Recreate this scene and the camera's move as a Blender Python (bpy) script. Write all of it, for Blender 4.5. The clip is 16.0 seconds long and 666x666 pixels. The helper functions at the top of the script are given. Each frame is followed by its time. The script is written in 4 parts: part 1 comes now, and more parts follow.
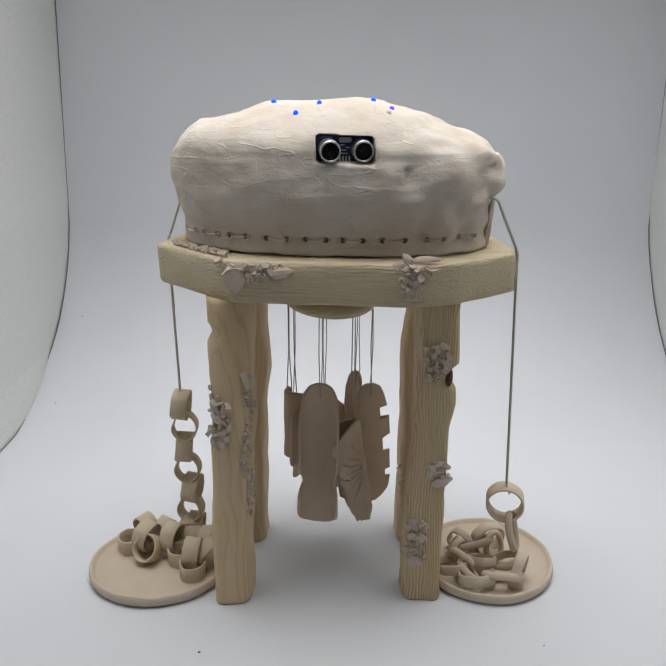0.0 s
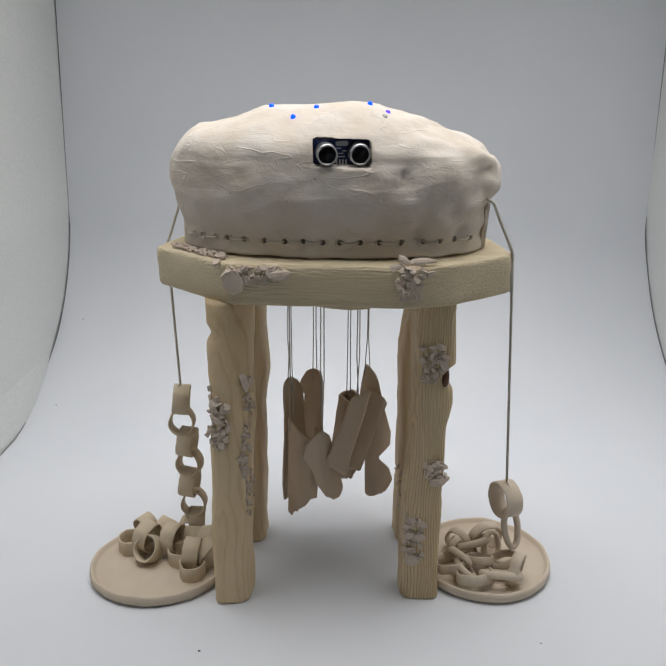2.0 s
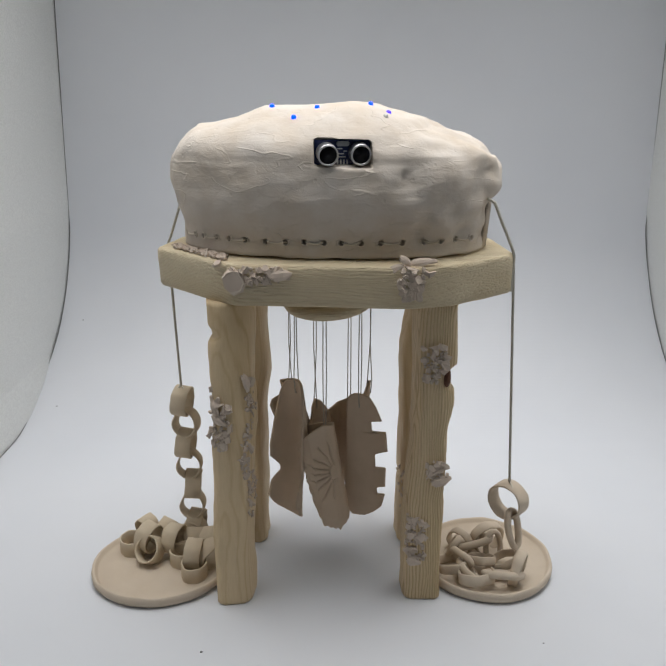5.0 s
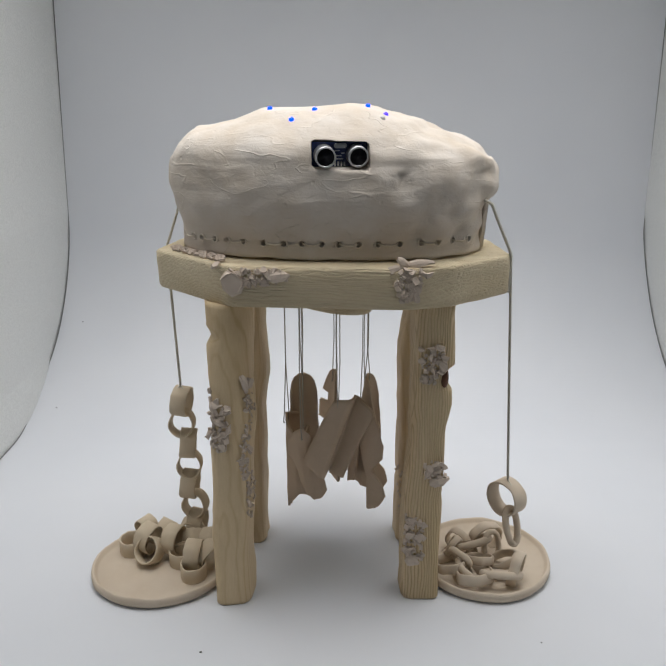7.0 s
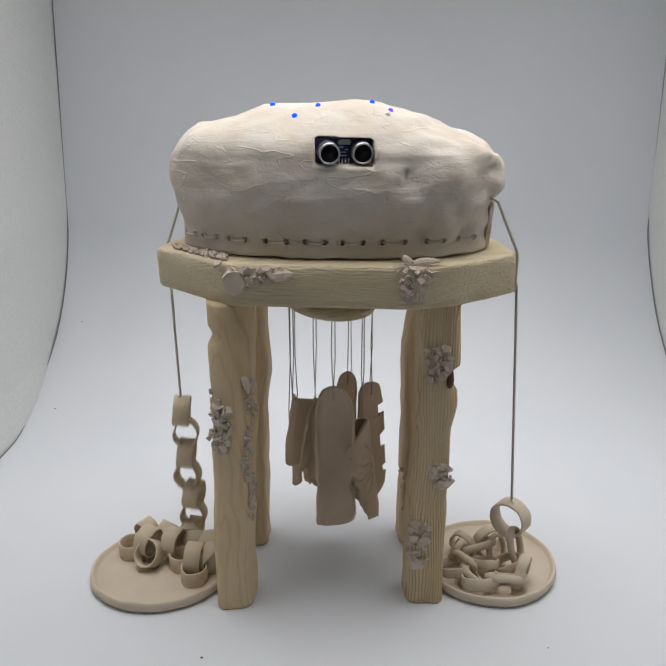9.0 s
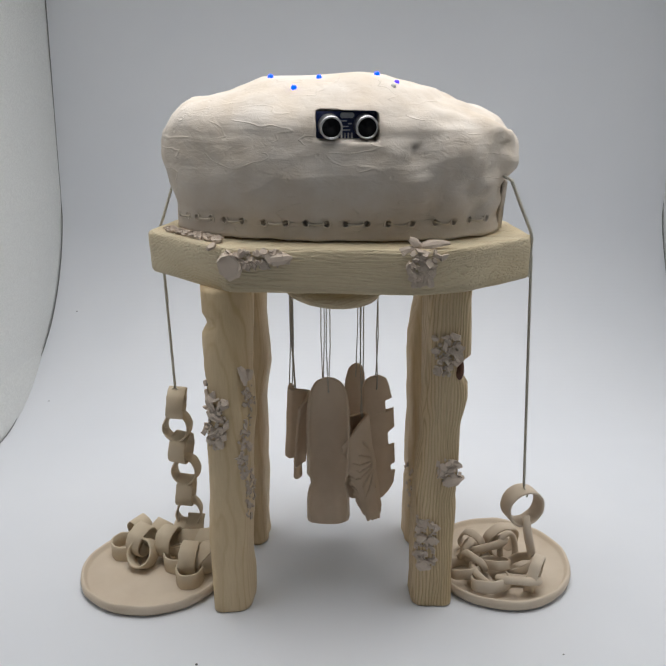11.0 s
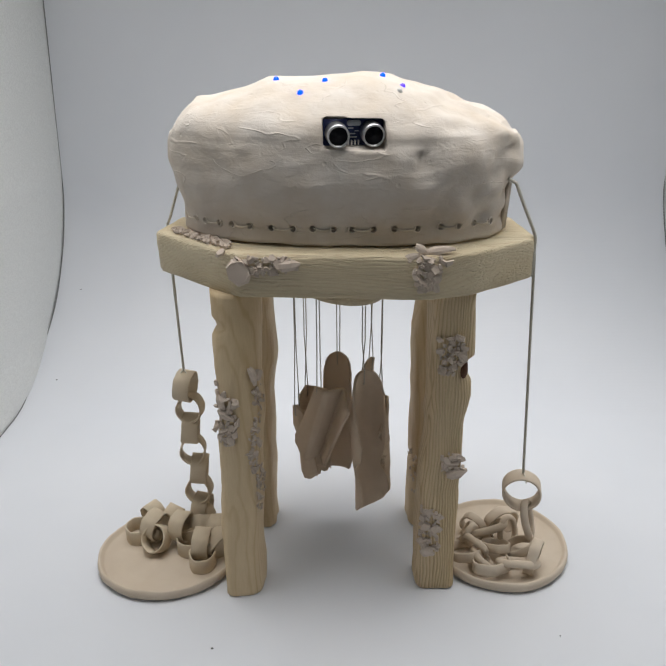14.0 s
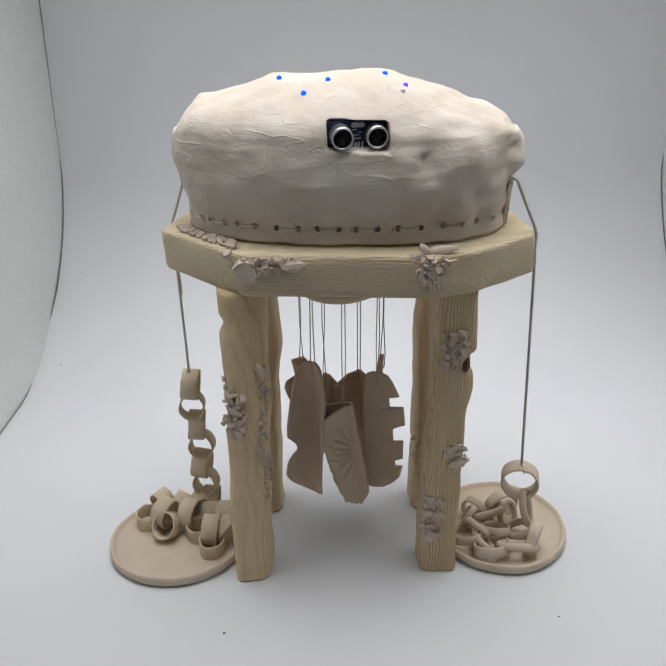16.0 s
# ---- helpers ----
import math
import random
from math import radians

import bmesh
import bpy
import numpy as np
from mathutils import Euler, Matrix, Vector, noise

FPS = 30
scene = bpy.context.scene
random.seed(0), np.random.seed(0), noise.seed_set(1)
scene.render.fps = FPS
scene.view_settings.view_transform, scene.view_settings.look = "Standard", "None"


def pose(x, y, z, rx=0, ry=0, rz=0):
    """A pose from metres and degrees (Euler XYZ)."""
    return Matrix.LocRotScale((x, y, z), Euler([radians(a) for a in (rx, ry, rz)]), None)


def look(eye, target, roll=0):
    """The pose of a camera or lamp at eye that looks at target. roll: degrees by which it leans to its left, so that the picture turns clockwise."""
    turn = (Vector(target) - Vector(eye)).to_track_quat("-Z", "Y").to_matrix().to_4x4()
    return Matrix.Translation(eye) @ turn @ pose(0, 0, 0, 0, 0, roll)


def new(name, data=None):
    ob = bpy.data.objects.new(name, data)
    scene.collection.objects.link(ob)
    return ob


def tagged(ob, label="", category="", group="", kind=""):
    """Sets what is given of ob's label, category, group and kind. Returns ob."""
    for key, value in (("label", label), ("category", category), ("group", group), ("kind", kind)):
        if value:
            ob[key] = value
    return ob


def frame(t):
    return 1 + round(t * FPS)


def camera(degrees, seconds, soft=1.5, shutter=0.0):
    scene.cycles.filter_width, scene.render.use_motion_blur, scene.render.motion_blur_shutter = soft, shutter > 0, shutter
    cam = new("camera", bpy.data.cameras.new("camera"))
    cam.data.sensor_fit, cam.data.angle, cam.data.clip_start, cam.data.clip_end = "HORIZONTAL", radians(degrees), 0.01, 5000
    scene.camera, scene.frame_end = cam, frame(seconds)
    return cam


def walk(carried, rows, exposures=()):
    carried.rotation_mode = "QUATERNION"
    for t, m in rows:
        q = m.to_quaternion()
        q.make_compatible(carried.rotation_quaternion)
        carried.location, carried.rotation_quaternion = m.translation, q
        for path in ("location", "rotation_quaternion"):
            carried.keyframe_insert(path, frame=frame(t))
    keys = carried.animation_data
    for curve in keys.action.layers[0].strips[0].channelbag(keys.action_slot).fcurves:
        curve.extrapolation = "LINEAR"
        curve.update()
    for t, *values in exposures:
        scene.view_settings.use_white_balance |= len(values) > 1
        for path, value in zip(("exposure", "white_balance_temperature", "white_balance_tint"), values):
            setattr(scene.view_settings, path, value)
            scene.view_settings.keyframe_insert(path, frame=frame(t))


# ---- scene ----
from mathutils.bvhtree import BVHTree


def held(x, y, z, yaw, pitch, roll):
    """A camera pose from its place, its heading to the left of +y, its tilt up and its lean, in degrees."""
    a, b = radians(yaw), radians(pitch)
    ahead = Vector((-math.sin(a) * math.cos(b), math.cos(a) * math.cos(b), math.sin(b)))
    return look((x, y, z), Vector((x, y, z)) + ahead, roll)


cam = camera(48.236, 16.0, soft=1.6, shutter=0.5)
walk(cam, [
    (0.0, held(0.0221, -0.5744, 0.4517, 0.04, -18.05, 0.43)),
    (0.5, held(0.0231, -0.5757, 0.4516, 0.05, -18.01, 0.34)),
    (1.0, held(0.0238, -0.5773, 0.4522, 0.02, -17.95, 0.30)),
    (1.5, held(0.0244, -0.5800, 0.4531, 0.10, -17.89, 0.25)),
    (2.0, held(0.0246, -0.5812, 0.4526, 0.09, -17.84, 0.24)),
    (2.5, held(0.0233, -0.5789, 0.4519, 0.08, -17.86, 0.27)),
    (3.0, held(0.0204, -0.5789, 0.4522, 0.07, -17.91, 0.30)),
    (3.5, held(0.0199, -0.5779, 0.4525, 0.09, -17.96, 0.30)),
    (4.0, held(0.0209, -0.5780, 0.4531, 0.06, -17.96, 0.23)),
    (6.5, held(0.0246, -0.5841, 0.4536, 0.09, -17.77, -0.07)),
    (7.0, held(0.0249, -0.5831, 0.4541, 0.07, -17.80, -0.08)),
    (7.5, held(0.0230, -0.5813, 0.4540, 0.07, -17.76, -0.10)),
    (8.0, held(0.0219, -0.5799, 0.4534, 0.09, -17.74, -0.10)),
    (8.5, held(0.0208, -0.5792, 0.4528, 0.05, -17.76, -0.03)),
    (9.0, held(0.0210, -0.5732, 0.4501, -0.02, -17.74, -0.02)),
    (11.5, held(0.0222, -0.5340, 0.4342, 0.43, -18.62, -0.13)),
    (12.0, held(0.0207, -0.5331, 0.4361, 0.56, -18.95, -0.08)),
    (12.5, held(0.0193, -0.5350, 0.4405, 0.53, -19.39, -0.05)),
    (13.0, held(0.0218, -0.5380, 0.4504, 0.47, -19.97, -0.09)),
    (13.5, held(0.0196, -0.5376, 0.4665, 0.31, -21.12, -0.26)),
    (14.0, held(0.0145, -0.5363, 0.4794, 0.08, -22.32, -0.44)),
    (14.5, held(0.0124, -0.5362, 0.4917, -0.12, -23.42, -0.63)),
    (15.0, held(0.0110, -0.5363, 0.5033, -0.27, -24.34, -0.75)),
    (15.5, held(0.0108, -0.5350, 0.5072, -0.27, -24.78, -0.88)),
    (16.0, held(0.0069, -0.5365, 0.5083, -0.28, -25.09, -0.89)),
], exposures=[(0.0, 0.0), (9.2, 0.0), (11.5, 0.09), (13.0, 0.09), (16.0, 0.03)])

# ---- light: the diffuse LED panel in the roof of the white photo box ----
world = bpy.data.worlds.new("room")
world.use_nodes = True
world.node_tree.nodes["Background"].inputs["Color"].default_value = (0.8, 0.9, 1.0, 1)
world.node_tree.nodes["Background"].inputs["Strength"].default_value = 0.06
scene.world = world


def area_lamp(name, m, sx, sy, watts, colour, spread):
    data = bpy.data.lights.new(name, "AREA")
    data.shape, data.size, data.size_y, data.energy, data.color = "RECTANGLE", sx, sy, watts, colour
    data.spread = radians(spread)
    lamp = new(name, data)
    lamp.matrix_world = m
    return lamp


area_lamp("led_panel", pose(0.06, 0.15, 0.85), 0.88, 0.56, 2.5, (0.99, 0.985, 0.985), 99)


# ---- materials ----
def nodes_of(name):
    mat = bpy.data.materials.new(name)
    mat.use_nodes = True
    nt = mat.node_tree
    return mat, nt, nt.nodes["Principled BSDF"]


def ramp(nt, source, stops):
    r = nt.nodes.new("ShaderNodeValToRGB")
    while len(r.color_ramp.elements) < len(stops):
        r.color_ramp.elements.new(0.5)
    for e, (p, c) in zip(r.color_ramp.elements, stops):
        e.position, e.color = p, (*c, 1)
    nt.links.new(source, r.inputs["Fac"])
    return r.outputs["Color"]


def noise_of(nt, vec, scale, detail=4, rough=0.6, distort=0.0):
    n = nt.nodes.new("ShaderNodeTexNoise")
    n.inputs["Scale"].default_value, n.inputs["Detail"].default_value = scale, detail
    n.inputs["Roughness"].default_value, n.inputs["Distortion"].default_value = rough, distort
    nt.links.new(vec, n.inputs["Vector"])
    return n.outputs["Fac"]


def scaled(nt, sx, sy, sz, rot=(0, 0, 0)):
    c = nt.nodes.new("ShaderNodeTexCoord")
    m = nt.nodes.new("ShaderNodeMapping")
    m.inputs["Scale"].default_value = (sx, sy, sz)
    m.inputs["Rotation"].default_value = [radians(a) for a in rot]
    nt.links.new(c.outputs["Object"], m.inputs["Vector"])
    return m.outputs["Vector"]


def mixed(nt, fac, a, b, mode="MIX"):
    m = nt.nodes.new("ShaderNodeMix")
    m.data_type, m.blend_type = "RGBA", mode
    if isinstance(fac, float):
        m.inputs["Factor"].default_value = fac
    else:
        nt.links.new(fac, m.inputs["Factor"])
    for sock, v in ((m.inputs["A"], a), (m.inputs["B"], b)):
        if isinstance(v, tuple):
            sock.default_value = (*v, 1)
        else:
            nt.links.new(v, sock)
    return m.outputs["Result"]


def bumped(nt, shader, *layers):
    last = None
    for height, strength, dist in layers:
        b = nt.nodes.new("ShaderNodeBump")
        b.inputs["Strength"].default_value, b.inputs["Distance"].default_value = strength, dist
        nt.links.new(height, b.inputs["Height"])
        if last:
            nt.links.new(last, b.inputs["Normal"])
        last = b.outputs["Normal"]
    nt.links.new(last, shader.inputs["Normal"])


def clay_mat(name, light, dark, streak=1.0, relief=1.0, scored=False):
    mat, nt, sh = nodes_of(name)
    v = scaled(nt, 1, 1, 1)
    drag = scaled(nt, 9, 9, 60, (0, 7, 0))
    blot = noise_of(nt, v, 28, 5)
    fine = noise_of(nt, v, 700, 3)
    lines = noise_of(nt, drag, 3.0, 4, 0.6, 0.6)
    base = ramp(nt, blot, [(0.3, dark), (0.7, light)])
    rnd = nt.nodes.new("ShaderNodeObjectInfo").outputs["Random"]
    tint = ramp(nt, rnd, [(0.0, (0.93, 0.92, 0.91)), (1.0, (1, 1, 1))])
    nt.links.new(mixed(nt, 1.0, base, tint, "MULTIPLY"), sh.inputs["Base Color"])
    sh.inputs["Roughness"].default_value = 0.82
    sh.inputs["Specular IOR Level"].default_value = 0.25
    layers = [(lines, 0.35 * streak, 0.0012), (blot, 0.3 * relief, 0.002), (fine, 0.12 * relief, 0.0004)]
    if scored:
        cut = ramp(nt, noise_of(nt, scaled(nt, 8, 8, 26, (0, 12, 0)), 2.2, 2, 0.4, 0.5), [(0.485, (0, 0, 0)), (0.5, (1, 1, 1)), (0.515, (0, 0, 0))])
        mask = ramp(nt, noise_of(nt, scaled(nt, 1, 1, 1), 32, 2), [(0.48, (0, 0, 0)), (0.6, (1, 1, 1))])
        pits = nt.nodes.new("ShaderNodeTexVoronoi")
        pits.inputs["Scale"].default_value = 62
        nt.links.new(scaled(nt, 1, 1, 1), pits.inputs["Vector"])
        dots = ramp(nt, pits.outputs["Distance"], [(0.0, (0, 0, 0)), (0.11, (1, 1, 1))])
        knead = noise_of(nt, scaled(nt, 1, 1, 1.6), 75, 4, 0.55, 1.2)
        layers += [(mixed(nt, 1.0, cut, mask, "MULTIPLY"), 0.5, 0.0009), (dots, 0.45, 0.0009), (knead, 0.34, 0.0018), (noise_of(nt, scaled(nt, 5, 5, 34, (0, 9, 0)), 1.6, 3, 0.5, 0.8), 0.22, 0.004)]
    bumped(nt, sh, *layers)
    return mat


def math_node(nt, op, a, b=None):
    m = nt.nodes.new("ShaderNodeMath")
    m.operation = op
    for sock, v in zip(m.inputs, (a, b)):
        if v is None:
            continue
        if isinstance(v, (int, float)):
            sock.default_value = v
        else:
            nt.links.new(v, sock)
    return m.outputs[0]


def wood_mat(name, axis, pith, light, mid, dark, period, wander, relief, dash, sway=0.16):
    """Growth rings round a pith line; period and wander in metres; sway: how fast they wander along the grain."""
    mat, nt, sh = nodes_of(name)
    along = {"x": (0.13, 1, 1), "z": (1, 1, 0.09)}[axis]
    v = scaled(nt, *along)
    sep = nt.nodes.new("ShaderNodeSeparateXYZ")
    c = nt.nodes.new("ShaderNodeTexCoord")
    nt.links.new(c.outputs["Object"], sep.inputs["Vector"])
    one, two = {"x": ("Y", "Z"), "z": ("X", "Y")}[axis]
    p = math_node(nt, "SUBTRACT", sep.outputs[one], pith[0])
    q = math_node(nt, "SUBTRACT", sep.outputs[two], pith[1])
    dist = math_node(nt, "SQRT", math_node(nt, "ADD", math_node(nt, "MULTIPLY", p, p), math_node(nt, "MULTIPLY", q, q)))
    warp = math_node(nt, "MULTIPLY", math_node(nt, "SUBTRACT", noise_of(nt, scaled(nt, *[sway if a < 1 else 1 for a in along]), 38, 2, 0.45), 0.5), 2 * wander)
    wave = math_node(nt, "SINE", math_node(nt, "MULTIPLY", math_node(nt, "ADD", dist, warp), 2 * math.pi / period))
    rings = math_node(nt, "MULTIPLY_ADD", wave, 0.5)
    rings.node.inputs[2].default_value = 0.5
    wide = noise_of(nt, v, 30, 3, 0.5)
    fibre = noise_of(nt, v, 900, 3)
    col = ramp(nt, rings, [(0.0, dark), (0.22, mid), (0.6, light)])
    col = mixed(nt, ramp(nt, wide, [(0.40, (0.0, 0.0, 0.0)), (0.66, (0.65, 0.65, 0.65))]), col, light)
    col = mixed(nt, 0.5, col, ramp(nt, fibre, [(0.3, (0.88, 0.86, 0.82)), (0.7, (1, 1, 1))]), "MULTIPLY")
    col = mixed(nt, 0.8, col, ramp(nt, noise_of(nt, v, 18, 2), [(0.35, (0.86, 0.82, 0.74)), (0.6, (1, 1, 1))]), "MULTIPLY")
    nt.links.new(col, sh.inputs["Base Color"])
    sh.inputs["Roughness"].default_value = 0.6
    sh.inputs["Specular IOR Level"].default_value = 0.3
    grooves = ramp(nt, noise_of(nt, v, 420, 3, 0.6, 0.3), [(0.36, (0, 0, 0)), (0.52, (1, 1, 1))])
    bumped(nt, sh, (rings, relief, 0.0006), (grooves, dash, 0.0006), (fibre, 0.2, 0.0003))
    return mat


def plain_mat(name, colour, rough, metal=0.0, grain=0.0, size=300):
    mat, nt, sh = nodes_of(name)
    sh.inputs["Roughness"].default_value, sh.inputs["Metallic"].default_value = rough, metal
    n = noise_of(nt, scaled(nt, 1, 1, 1), size, 4)
    lo = tuple(c * (1 - 0.14) for c in colour)
    nt.links.new(ramp(nt, n, [(0.35, lo), (0.65, colour)]), sh.inputs["Base Color"])
    if grain:
        bumped(nt, sh, (n, grain, 0.0005))
    return mat


def glow_mat(name, colour, strength):
    mat, nt, sh = nodes_of(name)
    sh.inputs["Base Color"].default_value = (*colour, 1)
    sh.inputs["Emission Color"].default_value = (*colour, 1)
    sh.inputs["Emission Strength"].default_value = strength
    sh.inputs["Roughness"].default_value = 0.2
    return mat


def sheet_mat():
    mat, nt, sh = nodes_of("white_vinyl_sheet")
    v = scaled(nt, 1, 1, 1)
    big = noise_of(nt, v, 4, 3)
    nt.links.new(ramp(nt, big, [(0.3, (0.73, 0.75, 0.79)), (0.7, (0.77, 0.785, 0.82))]), sh.inputs["Base Color"])
    sh.inputs["Roughness"].default_value = 0.5
    sh.inputs["Specular IOR Level"].default_value = 0.3
    bumped(nt, sh, (noise_of(nt, v, 900, 2), 0.05, 0.0002))
    return mat


SHEET = sheet_mat()
FABRIC = plain_mat("white_box_lining", (0.87, 0.88, 0.86), 0.75, 0, 0.05, 500)
GAP_SHADE = plain_mat("gap_shade", (0.22, 0.22, 0.215), 0.7)
CLAY = clay_mat("bisque_clay", (0.745, 0.69, 0.63), (0.665, 0.575, 0.475), 0.9, 1.0, True)
LINKCLAY = clay_mat("bisque_link", (0.70, 0.60, 0.455), (0.63, 0.525, 0.385), 0.4)
PLATECLAY = clay_mat("bisque_plate", (0.72, 0.62, 0.50), (0.66, 0.555, 0.435), 0.2)
SHARDCLAY = clay_mat("bisque_shard", (0.69, 0.585, 0.495), (0.57, 0.475, 0.395), 0.3)
PENDCLAY = clay_mat("bisque_pendant", (0.66, 0.525, 0.395), (0.575, 0.445, 0.32), 0.5)
WOOD_X = wood_mat("pine_slab", "x", (0.02, 0.262), (0.735, 0.635, 0.45), (0.72, 0.61, 0.425), (0.665, 0.54, 0.355), 0.0023, 0.009, 0.25, 1.0)
WOOD_Z = wood_mat("pine_leg", "z", (-0.060, 0.03), (0.755, 0.60, 0.39), (0.735, 0.575, 0.365), (0.66, 0.495, 0.29), 0.0036, 0.006, 0.15, 0.3)
WOOD_G = wood_mat("grained_pine_leg", "z", (0.084, 0.013), (0.70, 0.55, 0.35), (0.62, 0.475, 0.285), (0.45, 0.31, 0.16), 0.0024, 0.0075, 0.7, 0.35, 0.34)
BARK = plain_mat("knot_wood", (0.13, 0.055, 0.03), 0.8, 0, 0.4)
CORD = plain_mat("grey_twine", (0.70, 0.665, 0.57), 0.9, 0, 0.3, 1500)
THREAD = plain_mat("grey_thread", (0.48, 0.44, 0.375), 0.8, 0, 0.2, 1500)
LACE = plain_mat("cream_lace", (0.78, 0.70, 0.58), 0.7, 0, 0.2, 1500)
METAL = plain_mat("brushed_aluminium", (0.62, 0.62, 0.63), 0.32, 1.0, 0.1)
MESHBLACK = plain_mat("black_mesh", (0.03, 0.03, 0.035), 0.5, 0.2, 0.5, 1800)
PCB = plain_mat("blue_circuit_board", (0.010, 0.022, 0.10), 0.4, 0, 0.1)
DARK = plain_mat("dark_cavity", (0.02, 0.02, 0.022), 0.6)
WHITEINK = plain_mat("white_print", (0.6, 0.62, 0.66), 0.5)
LED = glow_mat("blue_led", (0.0, 0.04, 1.0), 3.0)
LEDV = glow_mat("violet_led", (0.10, 0.05, 0.9), 0.9)
LEDOFF = plain_mat("clear_led", (0.75, 0.74, 0.72), 0.2)
SPECK = plain_mat("dirt_speck", (0.12, 0.12, 0.12), 0.8)


# ---- mesh helpers ----
def finish(bm, name, material, smooth=True):
    bmesh.ops.recalc_face_normals(bm, faces=bm.faces)
    me = bpy.data.meshes.new(name)
    bm.to_mesh(me)
    bm.free()
    me.materials.append(material)
    for p in me.polygons:
        p.use_smooth = smooth
    return me


def part(name, bm, material, parent, label="", smooth=True):
    ob = new(name, finish(bm, name, material, smooth))
    ob.parent = parent
    if label:
        tagged(ob, label)
    return ob


def thing(name, label, category, m=None, **more):
    ob = new(name)
    if m:
        ob.matrix_world = m
    return tagged(ob, label, category, **more)


def grid(bm, rings, closed=True, caps=True):
    """Joins rings of points with quads."""
    vs = [[bm.verts.new(p) for p in ring] for ring in rings]
    n = len(vs[0])
    for a, b in zip(vs, vs[1:]):
        for i in range(n if closed else n - 1):
            j = (i + 1) % n
            bm.faces.new((a[i], a[j], b[j], b[i]))
    if caps and closed:
        bm.faces.new(vs[0])
        bm.faces.new(vs[-1])
    return vs


def frame_along(d):
    d = d.normalized()
    side = d.cross(Vector((0, 0, 1)) if abs(d.z) < 0.9 else Vector((1, 0, 0))).normalized()
    return side, side.cross(d)


def tube(bm, path, radius, sides=8, squash=1.0):
    rings = []
    for i, p in enumerate(path):
        d = Vector(path[min(i + 1, len(path) - 1)]) - Vector(path[max(i - 1, 0)])
        a, b = frame_along(d)
        rings.append([Vector(p) + radius * (math.cos(k) * a * squash + math.sin(k) * b) for k in (2 * math.pi * s / sides for s in range(sides))])
    grid(bm, rings)
    return bm


def twine(bm, path, radius, pitch=0.0075, strands=3):
    """A twisted cord along a polyline."""
    pts = [Vector(p) for p in path]
    for s in range(strands):
        line, run = [], 0.0
        for a, b in zip(pts, pts[1:]):
            length = (b - a).length
            steps = max(2, int(length / (pitch / 5)))
            u, v = frame_along(b - a)
            for k in range(steps):
                f = run + length * k / steps
                w = 2 * math.pi * (f / pitch + s / strands)
                line.append(a.lerp(b, k / steps) + radius * 0.55 * (math.cos(w) * u + math.sin(w) * v))
            run += length
        line.append(pts[-1])
        tube(bm, line, radius * 0.56, 6)
    return bm


def band(bm, radius, width, thick, squash=1.0, steps=40, wob=0.0, seed=0, overlap=0.0):
    """A flat strip bent into a ring round the y axis."""
    rings = []
    for k in range(steps):
        a = 2 * math.pi * k / steps
        r = radius * (1 + wob * noise.noise((math.cos(a) * 1.3, math.sin(a) * 1.3, seed)))
        w = width * (0.5 + 0.06 * noise.noise((math.cos(a) * 2, math.sin(a) * 2, seed + 9)))
        ca, sa = math.cos(a) * squash, math.sin(a)
        ro, ri, c = r + thick / 2, r - thick / 2, thick * 0.3
        rings.append([Vector((x * ca, y, x * sa)) for x, y in ((ro, -w + c), (ro, w - c), (ro - c, w), (ri + c, w), (ri, w - c), (ri, -w + c), (ri + c, -w), (ro - c, -w))])
    rings.append(rings[0])
    grid(bm, rings, True, False)
    bmesh.ops.remove_doubles(bm, verts=bm.verts, dist=1e-6)
    return bm


def torus_link(bm, a, b, r, seed=0, steps=36):
    """A rolled clay ring, longer than wide, in the xz plane."""
    path = []
    for k in range(steps):
        w = 2 * math.pi * k / steps
        q = 1 + 0.05 * noise.noise((math.cos(w), math.sin(w), seed))
        path.append(Vector((a * math.cos(w) * q, 0.0012 * noise.noise((math.cos(w), math.sin(w), seed + 5)), b * math.sin(w) * q)))
    rings = []
    for k in range(steps):
        d = (path[(k + 1) % steps] - path[k - 1]).normalized()
        n = d.cross(Vector((0, 1, 0))).normalized()
        rings.append([path[k] + r * (math.cos(t) * n + 1.25 * math.sin(t) * Vector((0, 1, 0))) for t in (2 * math.pi * s / 10 for s in range(10))])
    rings.append(rings[0])
    grid(bm, rings, True, False)
    bmesh.ops.remove_doubles(bm, verts=bm.verts, dist=1e-6)
    return bm


